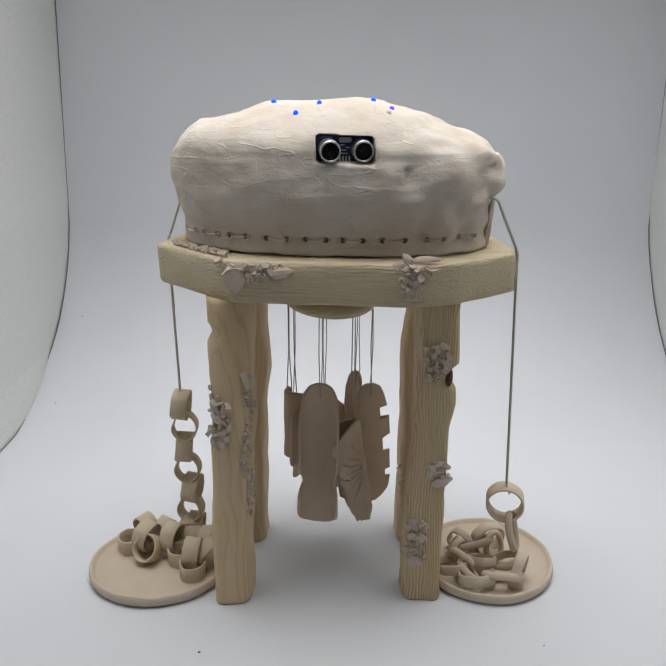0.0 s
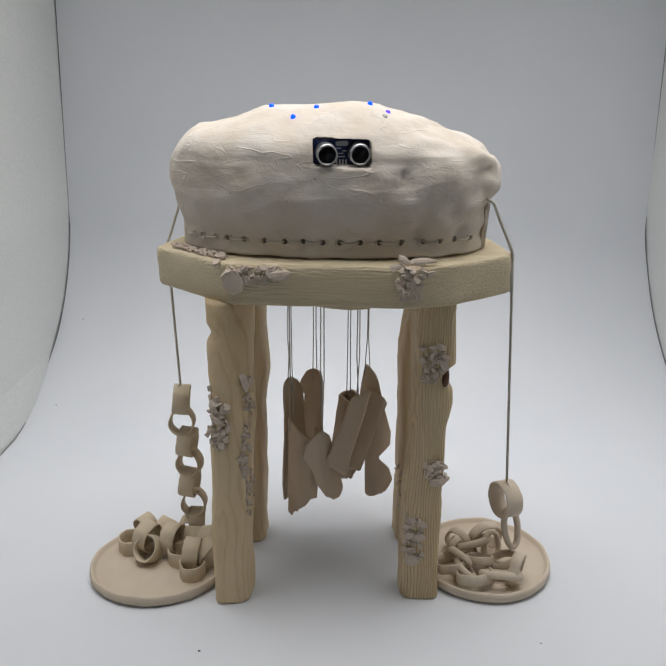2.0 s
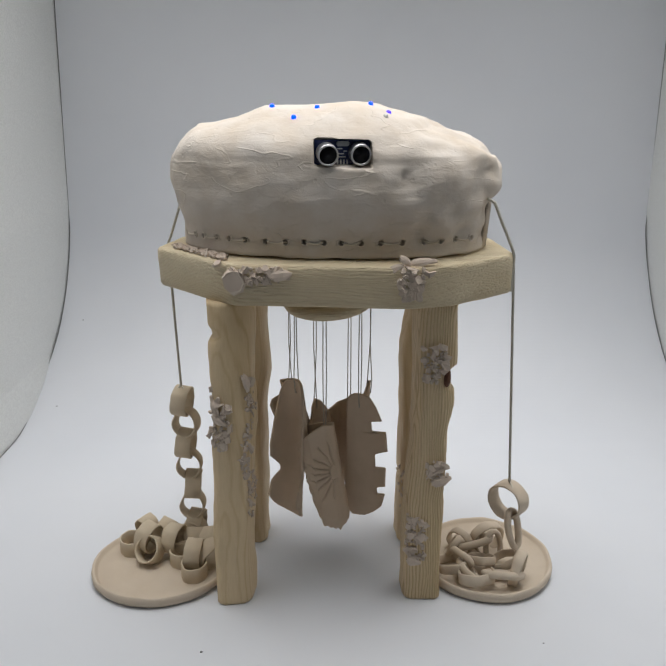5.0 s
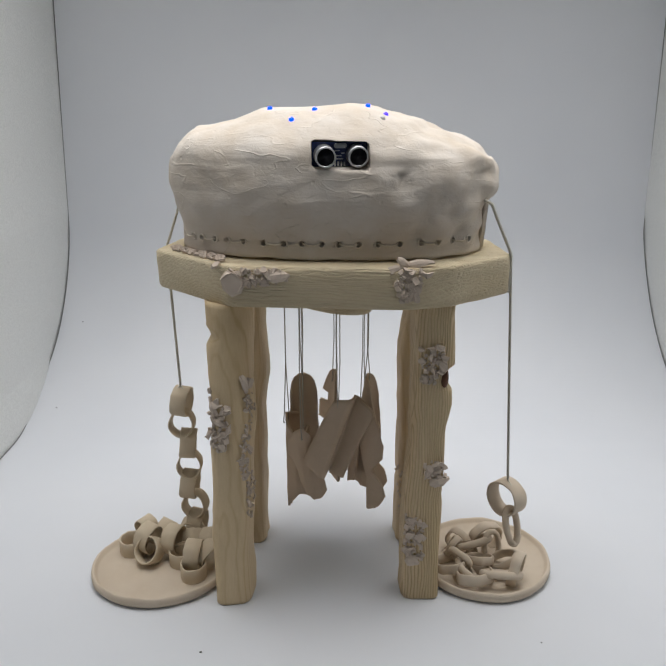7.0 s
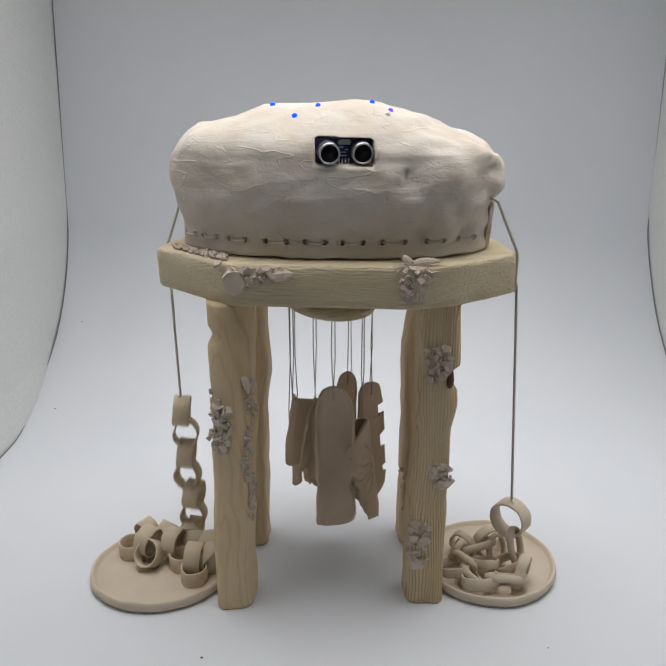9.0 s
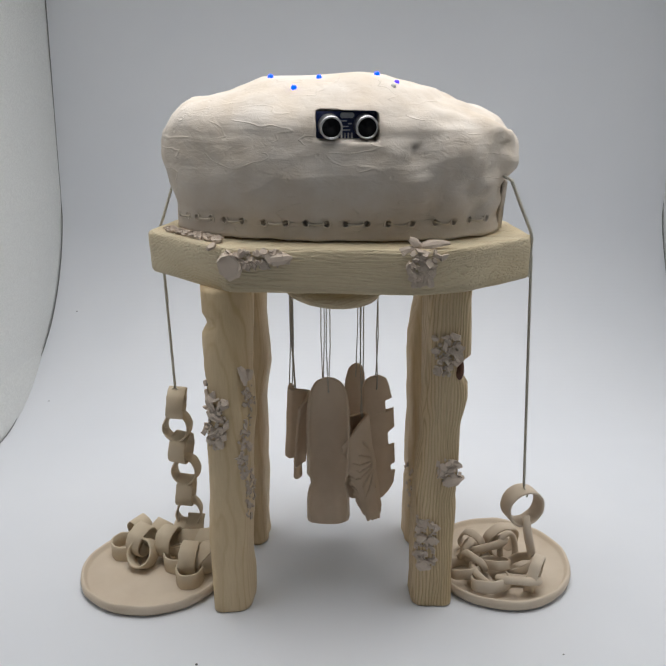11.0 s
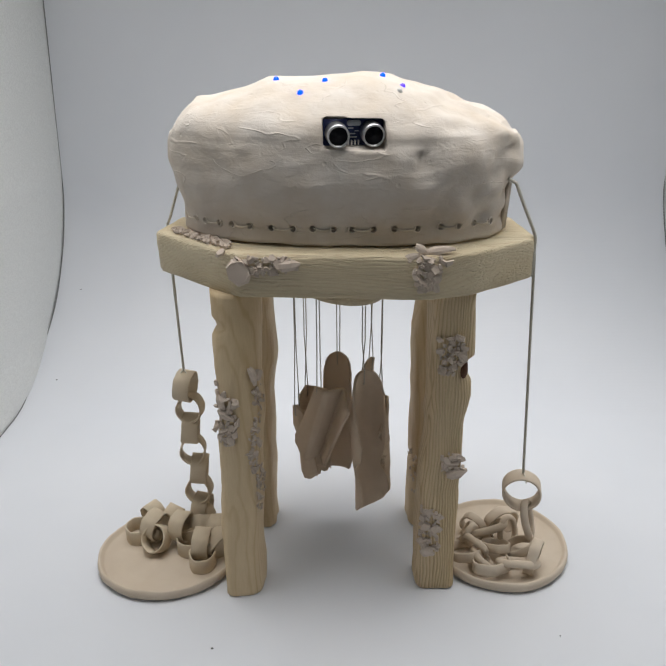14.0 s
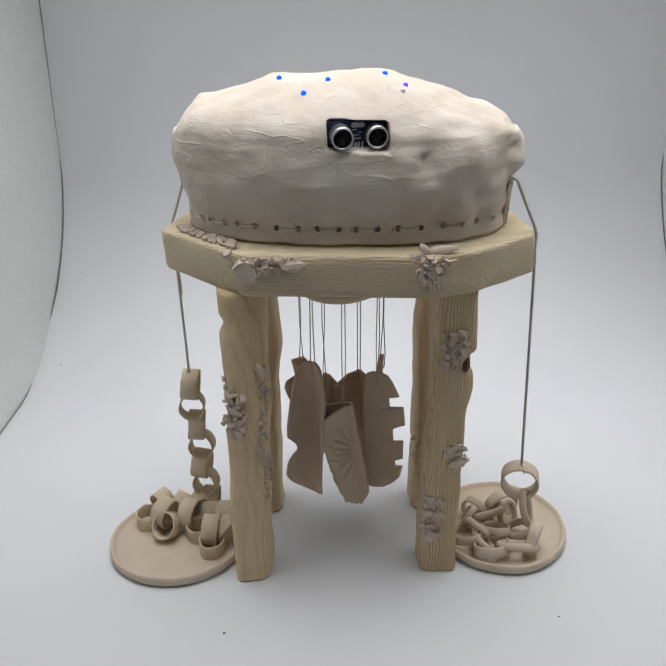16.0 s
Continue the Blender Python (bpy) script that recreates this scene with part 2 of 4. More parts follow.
def leaf_sheet(bm, fn, nu, nv, thick):
    """A curved plate: fn(u, v) gives a point, u and v from 0 to 1; None leaves a gap."""
    P = [[fn(i / nu, j / nv) for i in range(nu + 1)] for j in range(nv + 1)]
    N = []
    for j in range(nv + 1):
        row = []
        for i in range(nu + 1):
            du = P[j][min(i + 1, nu)] - P[j][max(i - 1, 0)]
            dv = P[min(j + 1, nv)][i] - P[max(j - 1, 0)][i]
            n = du.cross(dv)
            row.append(n.normalized() if n.length > 1e-9 else Vector((0, -1, 0)))
        N.append(row)
    top = [[bm.verts.new(P[j][i] + N[j][i] * thick / 2) for i in range(nu + 1)] for j in range(nv + 1)]
    low = [[bm.verts.new(P[j][i] - N[j][i] * thick / 2) for i in range(nu + 1)] for j in range(nv + 1)]
    for j in range(nv):
        for i in range(nu):
            bm.faces.new((top[j][i], top[j][i + 1], top[j + 1][i + 1], top[j + 1][i]))
            bm.faces.new((low[j][i], low[j + 1][i], low[j + 1][i + 1], low[j][i + 1]))
    for j in range(nv):
        for i in (0, nu):
            bm.faces.new((top[j][i], top[j + 1][i], low[j + 1][i], low[j][i]))
    for i in range(nu):
        for j in (0, nv):
            bm.faces.new((top[j][i], top[j][i + 1], low[j][i + 1], low[j][i]))
    return bm


def mix_rows(rows, x):
    """Linear interpolation in rows of (x, value)."""
    if x <= rows[0][0]:
        return rows[0][1]
    for (a, p), (b, q) in zip(rows, rows[1:]):
        if x <= b:
            return p + (q - p) * (x - a) / (b - a)
    return rows[-1][1]


# ---- the photo box: white sweep, side linings, roof ----
BACK, FOOT, BEND = 0.58, 0.33, 0.25


def sweep_line(front, top):
    line = [(front, 0.0), (FOOT * 0.5, 0.0), (FOOT, 0.0)]
    for k in range(1, 61):
        a = math.pi / 2 * k / 60
        line.append((FOOT + BEND * math.sin(a), BEND - BEND * math.cos(a)))
    return line + [(BACK, 0.6), (BACK, top)]


def edge(side, z):
    """The sheet's side edge at that height: it hangs a little narrower than it lies."""
    if side < 0:
        return mix_rows([(0.0, -0.411), (0.01, -0.4145), (0.045, -0.4155), (0.093, -0.4075), (0.19, -0.397), (0.28, -0.388), (0.57, -0.377)], z)
    return mix_rows([(0.0, 0.538), (0.093, 0.5305), (0.177, 0.522), (0.24, 0.513), (0.29, 0.507), (0.48, 0.5045)], z)


def build_box():
    line = sweep_line(-0.95, 0.868)
    bm = bmesh.new()
    rings = []
    for k, (y, z) in enumerate(line):
        y0, z0 = line[max(k - 1, 0)]
        y1, z1 = line[min(k + 1, len(line) - 1)]
        d = math.hypot(y1 - y0, z1 - z0)
        ny, nz = (z1 - z0) / d * 0.003, -(y1 - y0) / d * 0.003
        l, r = edge(-1, z), edge(1, z)
        rings.append([Vector((l, y, z)), Vector((r, y, z)), Vector((r, y + ny, z + nz)), Vector((l, y + ny, z + nz))])
    grid(bm, rings)
    sheet = new("floor", finish(bm, "floor", SHEET, False))
    tagged(sheet, "white seamless backdrop sheet curving up from the floor", "backdrop", kind="structure")
    for name, s in (("wall_left", -1), ("wall_right", 1)):
        bm = bmesh.new()
        rings = []
        for z in (-0.01, 0.0, 0.07, 0.14, 0.21, 0.28, 0.6, 0.868):
            x = edge(s, z) + s * 0.0018
            rings.append([Vector((x, -0.98, z)), Vector((x, 0.62, z)), Vector((x + s * 0.02, 0.62, z)), Vector((x + s * 0.02, -0.98, z))])
        grid(bm, rings)
        tagged(new(name, finish(bm, name, FABRIC, False)), "white translucent side lining of the photo box", "wall", kind="structure")
        # thin dark tube added to draw the shadow gap between sheet and lining
        bm = bmesh.new()
        tube(bm, [Vector((edge(s, z), y, z + 0.001)) for y, z in line[:-1]], 0.0005, 6)
        tagged(new("shadow_gap", finish(bm, "shadow_gap", GAP_SHADE)), "thin dark strip added as the shadow gap beside the backdrop sheet", "seam", kind="structure")
    bm = bmesh.new()
    bmesh.ops.create_cube(bm, size=1, matrix=Matrix.Translation((0.06, -0.18, 0.88)) @ Matrix.Diagonal((1.0, 1.6, 0.02, 1)))
    tagged(new("ceiling", finish(bm, "ceiling", FABRIC, False)), "white roof of the photo box", "ceiling", kind="structure")


build_box()


# ---- stool: slab and four legs ----
Z0, Z1 = 0.288, 0.3225
stool = thing("stool", "pale pine stool with four rough-hewn legs and clay shards", "stool")


def smooth_outline(pts, cut=0.25):
    """Corner-cut closed outline."""
    out = []
    for i, p in enumerate(pts):
        q = pts[(i + 1) % len(pts)]
        p, q = Vector(p), Vector(q)
        out += [p.lerp(q, cut), p.lerp(q, 1 - cut)]
    return out


def build_slab():
    corners = [(-0.135, 0.074), (-0.083, 0.023), (-0.058, 0.003), (0.0, -0.002), (0.086, -0.008), (0.122, 0.003), (0.179, 0.047),
               (0.173, 0.118), (0.125, 0.178), (0.02, 0.188), (-0.07, 0.182), (-0.1235, 0.126)]
    o = smooth_outline([(*c, 0) for c in corners], 0.07)
    fine = []
    for i, p in enumerate(o):
        q = o[(i + 1) % len(o)]
        n = max(1, int((q - p).length / 0.004))
        fine += [p.lerp(q, k / n) for k in range(n)]
    c = Vector((0.023, 0.09, 0))
    rings = []
    for z, s in ((Z0, 0.0022), (Z0 + 0.0008, 0.0006), (Z0 + 0.002, 0.0), (Z0 + 0.008, 0.0), (Z0 + 0.016, 0.0), (Z0 + 0.024, 0.0), (Z1 - 0.003, 0.0), (Z1 - 0.001, 0.0009), (Z1, 0.0032)):
        ring = []
        for p in fine:
            d = (p - c).normalized()
            w = 0.0012 * noise.noise((p.x * 40, p.y * 40, z * 60)) + 0.0005 * noise.noise((p.x * 30, p.y * 30, z * 500))
            ring.append(p - d * (s + w) + Vector((0, 0, z + 0.0006 * noise.noise((p.x * 25, p.y * 25, 3)))))
        rings.append(ring)
    rings.append([Vector((c.x + (p.x - c.x) * 0.5, c.y + (p.y - c.y) * 0.5, Z1)) for p in fine])
    bm = bmesh.new()
    grid(bm, rings)
    return part("tabletop", bm, WOOD_X, stool, "pale pine slab with facetted rim and rounded edges")


tabletop = build_slab()


def build_leg(rows, notches, seed, label, wood=WOOD_Z, round_top=0.5):
    """rows: z, left x, right x, front y, back y; notches: z, side (-1 left, 1 right), height, depth."""
    bm = bmesh.new()
    zs = [rows[-1][0] + (rows[0][0] - rows[-1][0]) * k / 70 for k in range(71)]
    rings = []
    cols = [[(r[0], r[i]) for r in reversed(rows)] for i in (1, 2, 3, 4)]
    for z in zs:
        l, r, f, b = (mix_rows(c, z) for c in cols)
        ring = []
        for k in range(40):
            a = 2 * math.pi * k / 40
            ca, sa = math.cos(a), math.sin(a)
            e = 0.5 + (round_top - 0.5) * z / 0.2885
            x = math.copysign(abs(ca) ** e, ca)
            y = math.copysign(abs(sa) ** e, sa)
            x += 0.10 * y * (1 if seed % 2 else -1)
            px = (l + r) / 2 + (r - l) / 2 * x * 0.98
            py = (f + b) / 2 + (b - f) / 2 * y
            w = 0.0022 * noise.noise((px * 45, py * 45 + seed, z * 22)) + 0.0008 * noise.noise((px * 160, py * 160, z * 60 + seed))
            px += w * ca
            py += w * sa
            for nz, side, h, d in notches:
                if x * side > 0.2 and abs(z - nz) < h:
                    px -= side * d * (1 - (abs(z - nz) / h) ** 2) ** 0.5 * min(1, (x * side - 0.2) * 2)
            ring.append(Vector((px, py, z)))
        rings.append(ring)
    c0 = sum(rings[0], Vector()) / 40
    rings.insert(0, [c0 + (p - c0) * 0.93 - Vector((0, 0, 0.0)) for p in rings[0]])
    for p in rings[1]:
        p.z += 0.0015
    grid(bm, rings)
    return part("leg", bm, wood, stool, label)


leg_fl = build_leg([(0.2885, -0.085, -0.042, 0.008, 0.050), (0.254, -0.084, -0.044, 0.005, 0.048), (0.217, -0.083, -0.046, 0.002, 0.043), (0.177, -0.083, -0.045, 0.001, 0.042),
                    (0.136, -0.084, -0.048, 0.001, 0.042), (0.094, -0.085, -0.050, 0.0, 0.040), (0.05, -0.085, -0.052, 0.0, 0.040), (0.0, -0.085, -0.051, 0.0, 0.038)],
                   [(0.260, -1, 0.005, 0.004)], 3, "pale pine leg with a carved groove of shards", WOOD_Z, 0.95)
leg_fr = build_leg([(0.2885, 0.091, 0.127, 0.006, 0.045), (0.236, 0.093, 0.128, 0.005, 0.045), (0.198, 0.094, 0.128, 0.005, 0.045), (0.178, 0.092, 0.124, 0.006, 0.045),
                    (0.137, 0.090, 0.123, 0.006, 0.045), (0.094, 0.088, 0.123, 0.007, 0.044), (0.05, 0.087, 0.124, 0.008, 0.044), (0.0, 0.087, 0.123, 0.008, 0.044)],
                   [(0.222, 1, 0.011, 0.008)], 4, "strongly grained pine leg with a knot hole", WOOD_G)
leg_bl = build_leg([(0.2885, -0.085, -0.043, 0.100, 0.140), (0.219, -0.085, -0.042, 0.100, 0.140), (0.187, -0.085, -0.040, 0.100, 0.14), (0.15, -0.085, -0.045, 0.1, 0.14),
                    (0.10, -0.085, -0.046, 0.1, 0.14), (0.0, -0.085, -0.046, 0.1, 0.14)], [], 5, "")
leg_br = build_leg([(0.2885, 0.095, 0.135, 0.100, 0.140), (0.25, 0.094, 0.135, 0.1, 0.14), (0.219, 0.090, 0.133, 0.100, 0.140), (0.197, 0.089, 0.131, 0.1, 0.14), (0.15, 0.091, 0.13, 0.1, 0.14),
                    (0.10, 0.090, 0.13, 0.1, 0.14), (0.0, 0.089, 0.13, 0.1, 0.14)], [(0.074, -1, 0.004, 0.003)], 6, "")

# knot in the notch of the grained leg
bm = bmesh.new()
bmesh.ops.create_uvsphere(bm, u_segments=14, v_segments=10, radius=1, matrix=Matrix.Translation((0.1190, 0.020, 0.222)) @ Matrix.Diagonal((0.0050, 0.0165, 0.0105, 1)))
part("knot", bm, BARK, leg_fr, "dark reddish knot")


def shard_mesh(size, seed, flat=0.3):
    """A broken flake: a jagged polygon plate with chipped, slanting sides."""
    rng = random.Random(seed)
    n = rng.randint(4, 7)
    bm = bmesh.new()
    a0 = rng.random() * 6
    stretch = rng.uniform(0.38, 1.0)
    flat = rng.uniform(0.12, 0.34)
    if size > 0.009:
        n, stretch, flat = 10, 0.92, 0.22
    low, up = [], []
    for k in range(n):
        a = a0 + 2 * math.pi * (k + rng.uniform(-0.3, 0.3)) / n
        r = size * (rng.uniform(0.65, 1.15) if size < 0.009 else rng.uniform(0.9, 1.05))
        p = Vector((r * math.cos(a), r * math.sin(a) * stretch, 0))
        low.append(p - Vector((0, 0, size * 0.2)))
        up.append(p * rng.uniform(0.75, 1.0) + Vector((0, 0, size * flat * rng.uniform(0.5, 1.5))))
    grid(bm, [low, up])
    return bm


def shards(parent, places, seed):
    """places: x, y, z, size, normal as (nx, ny, nz); those that face forward are bedded on the wood behind them."""
    rng = random.Random(seed)
    skin = BVHTree.FromPolygons([v.co for v in parent.data.vertices], [p.vertices for p in parent.data.polygons])
    for k, (x, y, z, size, nrm) in enumerate(places):
        ob = part("shard", shard_mesh(size, seed * 97 + k), SHARDCLAY, parent, smooth=False)
        if nrm[1] == -1:
            hit, out = skin.ray_cast(Vector((x, -0.2, z)), Vector((0, 1, 0)))[:2]
            if hit is None:
                hit, out = skin.find_nearest(Vector((x, y, z)))[:2]
            x, y, z = hit + out * (size * 0.15 + rng.uniform(0, 0.0014))
            nrm = out + Vector((0, 0, 0.2))
        q = Vector(nrm).to_track_quat("Z", "Y").to_matrix().to_4x4()
        ob.matrix_local = Matrix.Translation((x, y, z)) @ q @ pose(0, 0, 0, rng.gauss(0, 17 if size < 0.006 else 6), rng.gauss(0, 17 if size < 0.006 else 6), rng.uniform(0, 360))


def cluster(rng, n, x0, x1, z0, z1, y, lo, hi, nrm=(0, -1, 0.15)):
    out = []
    for _ in range(int(n * 2.2)):
        for _ in range(30):
            x, z = rng.uniform(x0, x1), rng.uniform(z0, z1)
            if all((x - o[0]) ** 2 + (z - o[2]) ** 2 > (0.9 * lo) ** 2 for o in out):
                break
        out.append((x, y + rng.uniform(-0.0015, 0.001), z, (lo + (hi - lo) * rng.random() ** 1.6) * 0.95, nrm))
    return out


rng = random.Random(5)
up = (0, -0.35, 1)
# rim cluster beside the left facet: big flake, small chips, a trail of crumbs along the rim
rim = [(-0.057, -0.003, 0.308, 0.0115, (-0.15, -1, 0.25)), (-0.071, 0.010, 0.322, 0.006, up), (-0.026, -0.003, 0.316, 0.006, (0, -1, 0.4))]
for k in range(64):
    u = rng.random()
    rim.append((-0.060 + 0.046 * u, -0.0035 + rng.uniform(-0.001, 0.003), 0.3195 - rng.random() * (0.016 * (1 - abs(u - 0.45))), rng.uniform(0.0018, 0.0042), (0, -1, 0.6)))
for k in range(190):
    u = rng.random()
    rim.append((-0.119 + 0.053 * u + rng.uniform(-0.002, 0.002), 0.069 - 0.054 * u + rng.uniform(0.0, 0.013), Z1 + 0.0012 + rng.uniform(0, 0.0012), rng.uniform(0.0015, 0.0032 + 0.0014 * u), (0, -0.3, 1)))
shards(tabletop, rim, 1)
rim = [(0.100, -0.004, 0.317, 0.005, (0, -1, 0.5))]
for k in range(64):
    u = rng.random()
    rim.append((0.072 + 0.026 * (0.5 + (rng.random() - 0.5) * (1.1 - 0.6 * u)), -0.009 + rng.uniform(-0.002, 0.0015), 0.321 - 0.025 * u, rng.uniform(0.0020, 0.0050), (0, -1, 0.3)))
shards(tabletop, rim, 2)
# on the legs
shards(leg_fl, [(-0.081, 0.005, 0.212, 0.003, (-0.6, -1, 0)), *cluster(rng, 16, -0.083, -0.066, 0.166, 0.207, 0.001, 0.0022, 0.0080, (-0.4, -1, 0.2)),
                *cluster(rng, 10, -0.080, -0.071, 0.158, 0.178, 0.001, 0.002, 0.004, (-0.2, -1, 0.1)), (-0.071, 0.0, 0.163, 0.006, (0, -1, 0.1))], 3)
groove = [(-0.049, 0.006, 0.219, 0.0062, (0.8, -1, 0)), (-0.0515, 0.004, 0.088, 0.005, (0.5, -1, 0)), (-0.050, 0.004, 0.157, 0.005, (0.8, -1, 0))]
for k in range(125):
    u = rng.random()
    groove.append((-0.0515 + rng.uniform(-0.004, 0.003) + 0.003 * math.sin(u * 9), 0.0035 + rng.uniform(-0.002, 0.002), 0.092 + 0.115 * u, rng.uniform(0.0015, 0.0032), (0.6, -1, 0)))
shards(leg_fl, groove, 4)
shards(leg_fr, [(0.113, 0.004, 0.253, 0.0070, (0, -1, 0.3)), (0.117, 0.005, 0.244, 0.0045, (0.2, -1, 0.2)), *cluster(rng, 24, 0.099, 0.119, 0.221, 0.251, 0.004, 0.0018, 0.0058)], 5)
shards(leg_fr, [(0.118, 0.006, 0.128, 0.0068, (0.3, -1, -0.2)), *cluster(rng, 13, 0.105, 0.122, 0.129, 0.146, 0.005, 0.0018, 0.0055)], 6)
shards(leg_fr, [(0.096, 0.006, 0.045, 0.0058, (0, -1, 0)), *cluster(rng, 26, 0.090, 0.106, 0.046, 0.091, 0.006, 0.002, 0.0056)], 7)
shards(leg_br, cluster(rng, 8, 0.091, 0.096, 0.04, 0.09, 0.101, 0.002, 0.003, (-0.5, -1, 0)), 8)



def flake(parent, m, length, width, bend):
    """A thin curved chip, pointed at both ends, lying along x with its hollow side down."""
    def at(u, v):
        half = width / 2 * min(1.0, 0.35 + 2.2 * v, 0.12 + 1.7 * (1 - v)) * (1 + 0.35 * noise.noise((v * 7, length * 900, width * 900)))
        x, w = length * (v - 0.5), (2 * u - 1) * half
        ruck = 0.0006 * noise.noise((x * 300, w * 300, length * 999))
        return Vector((x, w, -bend * ((2 * u - 1) ** 2) * width - bend * 0.6 * length * (2 * v - 1) ** 2 + ruck))

    bm = bmesh.new()
    leaf_sheet(bm, at, 3, 5, 0.0018)
    ob = part("shard", bm, SHARDCLAY, parent, "curved pointed clay chip", False)
    ob.matrix_local = m


flake(tabletop, pose(0.094, -0.002, 0.3262, 55, -6, 4), 0.023, 0.0065, 0.16)
flake(tabletop, pose(0.081, -0.004, 0.3262, 70, 38, 10), 0.013, 0.006, 0.15)
flake(tabletop, pose(0.073, -0.006, 0.3215, 78, -20, 0), 0.012, 0.007, 0.15)
flake(tabletop, pose(-0.019, -0.005, 0.3155, 80, -8, 0), 0.017, 0.010, 0.28)
flake(leg_fl, pose(-0.0495, 0.004, 0.219, 80, 75, 30), 0.017, 0.0065, 0.3)
flake(leg_fl, pose(-0.075, -0.001, 0.186, 85, 30, -15), 0.016, 0.0055, 0.3)
flake(leg_fl, pose(-0.078, 0.000, 0.197, 85, 65, -15), 0.014, 0.005, 0.3)
flake(leg_fr, pose(0.119, 0.003, 0.1275, 75, -12, 10), 0.018, 0.009, 0.25)
flake(leg_fr, pose(0.097, 0.004, 0.044, 85, 25, 0), 0.013, 0.009, 0.2)

# ---- domed clay cover with sensor, stitches and lights ----
DC = Vector((0.022, 0.096))
HTOP = [(-0.118, 0.400), (-0.108, 0.418), (-0.098, 0.4275), (-0.085, 0.428), (-0.060, 0.435), (-0.036, 0.4425), (0.0, 0.4435), (0.038, 0.447), (0.062, 0.4435),
        (0.098, 0.433), (0.132, 0.421), (0.150, 0.413), (0.161, 0.405), (0.170, 0.384)]
ZB = 0.3245


def dome_plan(a, grow_x, grow_y, n=2.35):
    ca, sa = math.cos(a), math.sin(a)
    x = math.copysign(abs(ca) ** (2 / n), ca) * (0.136 + grow_x)
    y = math.copysign(abs(sa) ** (2 / n), sa) * (0.079 + grow_y)
    return x, y


def dome_point(a, s):
    """a: angle in the plan; s: 0 at the seam, 1 at the shoulder, 2 at the crown."""
    if s <= 1:
        z = ZB + (0.402 - ZB) * s
        gx = mix_rows([(0, -0.001), (0.25, -0.001), (0.75, 0.009), (0.9, 0.0085), (1, 0.0065)], s)
        gy = mix_rows([(0, 0.0), (0.15, 0.001), (0.3, 0.0045), (0.45, 0.0078), (0.6, 0.010), (0.72, 0.0105), (0.84, 0.0098), (0.93, 0.0080), (1, 0.0055)], s)
        x, y = dome_plan(a, gx, gy)
    else:
        r = math.cos((s - 1) * math.pi / 2) ** 0.62
        x, y = dome_plan(a, 0.0065, 0.0055)
        x, y = x * r, y * r
        chord = 0.0845 * max(1e-6, 1 - min(1.0, abs(x) / 0.1425) ** 2.35) ** (1 / 2.35)
        g = (1 - min(1.0, abs(y) / chord) ** 2.2) ** 0.6
        z = 0.402 + (max(mix_rows(HTOP, DC.x + x), 0.4021) - 0.402) * g
    x0 = DC.x + x
    px, py = x0, DC.y + y - 0.062 * x
    # hand-pressed lumps and dents
    f = 1 if s > 0.15 else s / 0.15
    lump = 0.0032 * noise.noise((px * 26, py * 26, z * 30)) + 0.0013 * noise.noise((px * 70, py * 70, z * 80 + 4))
    if px > 0.06:
        lump += 0.0060 * min(1, (px - 0.06) * 25) * noise.noise((px * 48, py * 48, z * 55 + 9))
    pinch = math.exp(-((px - 0.078) / 0.014) ** 2 - ((z - 0.388) / 0.012) ** 2) if py < 0.06 else 0.0
    lump -= 0.0035 * pinch * (0.6 + noise.noise((px * 120, 0, z * 120)))
    k = Vector((math.cos(a) * 0.7, math.sin(a), 0.6 if s > 0.9 else 0.0)).normalized()
    return Vector((px, py, z)) + k * lump * f


def on_dome(x, y):
    """The cover's height over a place in the plan, on its cap."""
    best = min(((dome_point(2 * math.pi * i / 120, 1 + j / 40) for i in range(120) for j in range(41))), key=lambda p: (p.x - x) ** 2 + (p.y - y) ** 2)
    return best


def front_at(x, s):
    """The point of the front wall at that x."""
    return min((dome_point(math.pi + math.pi * i / 400, s) for i in range(401)), key=lambda p: abs(p.x - x))


cover = thing("domed_cover", "cream unglazed clay dome with stitched hem, on the stool", "sculpture")
HOLES = [-0.106, -0.0955, -0.0875, -0.0755, -0.0645, -0.0505, -0.0325, -0.016, -0.0005, 0.0145, 0.029, 0.0455, 0.0615, 0.079, 0.0965, 0.1110, 0.1245, 0.1385]
SENSOR = Vector((0.0305, 0.0, 0.408))


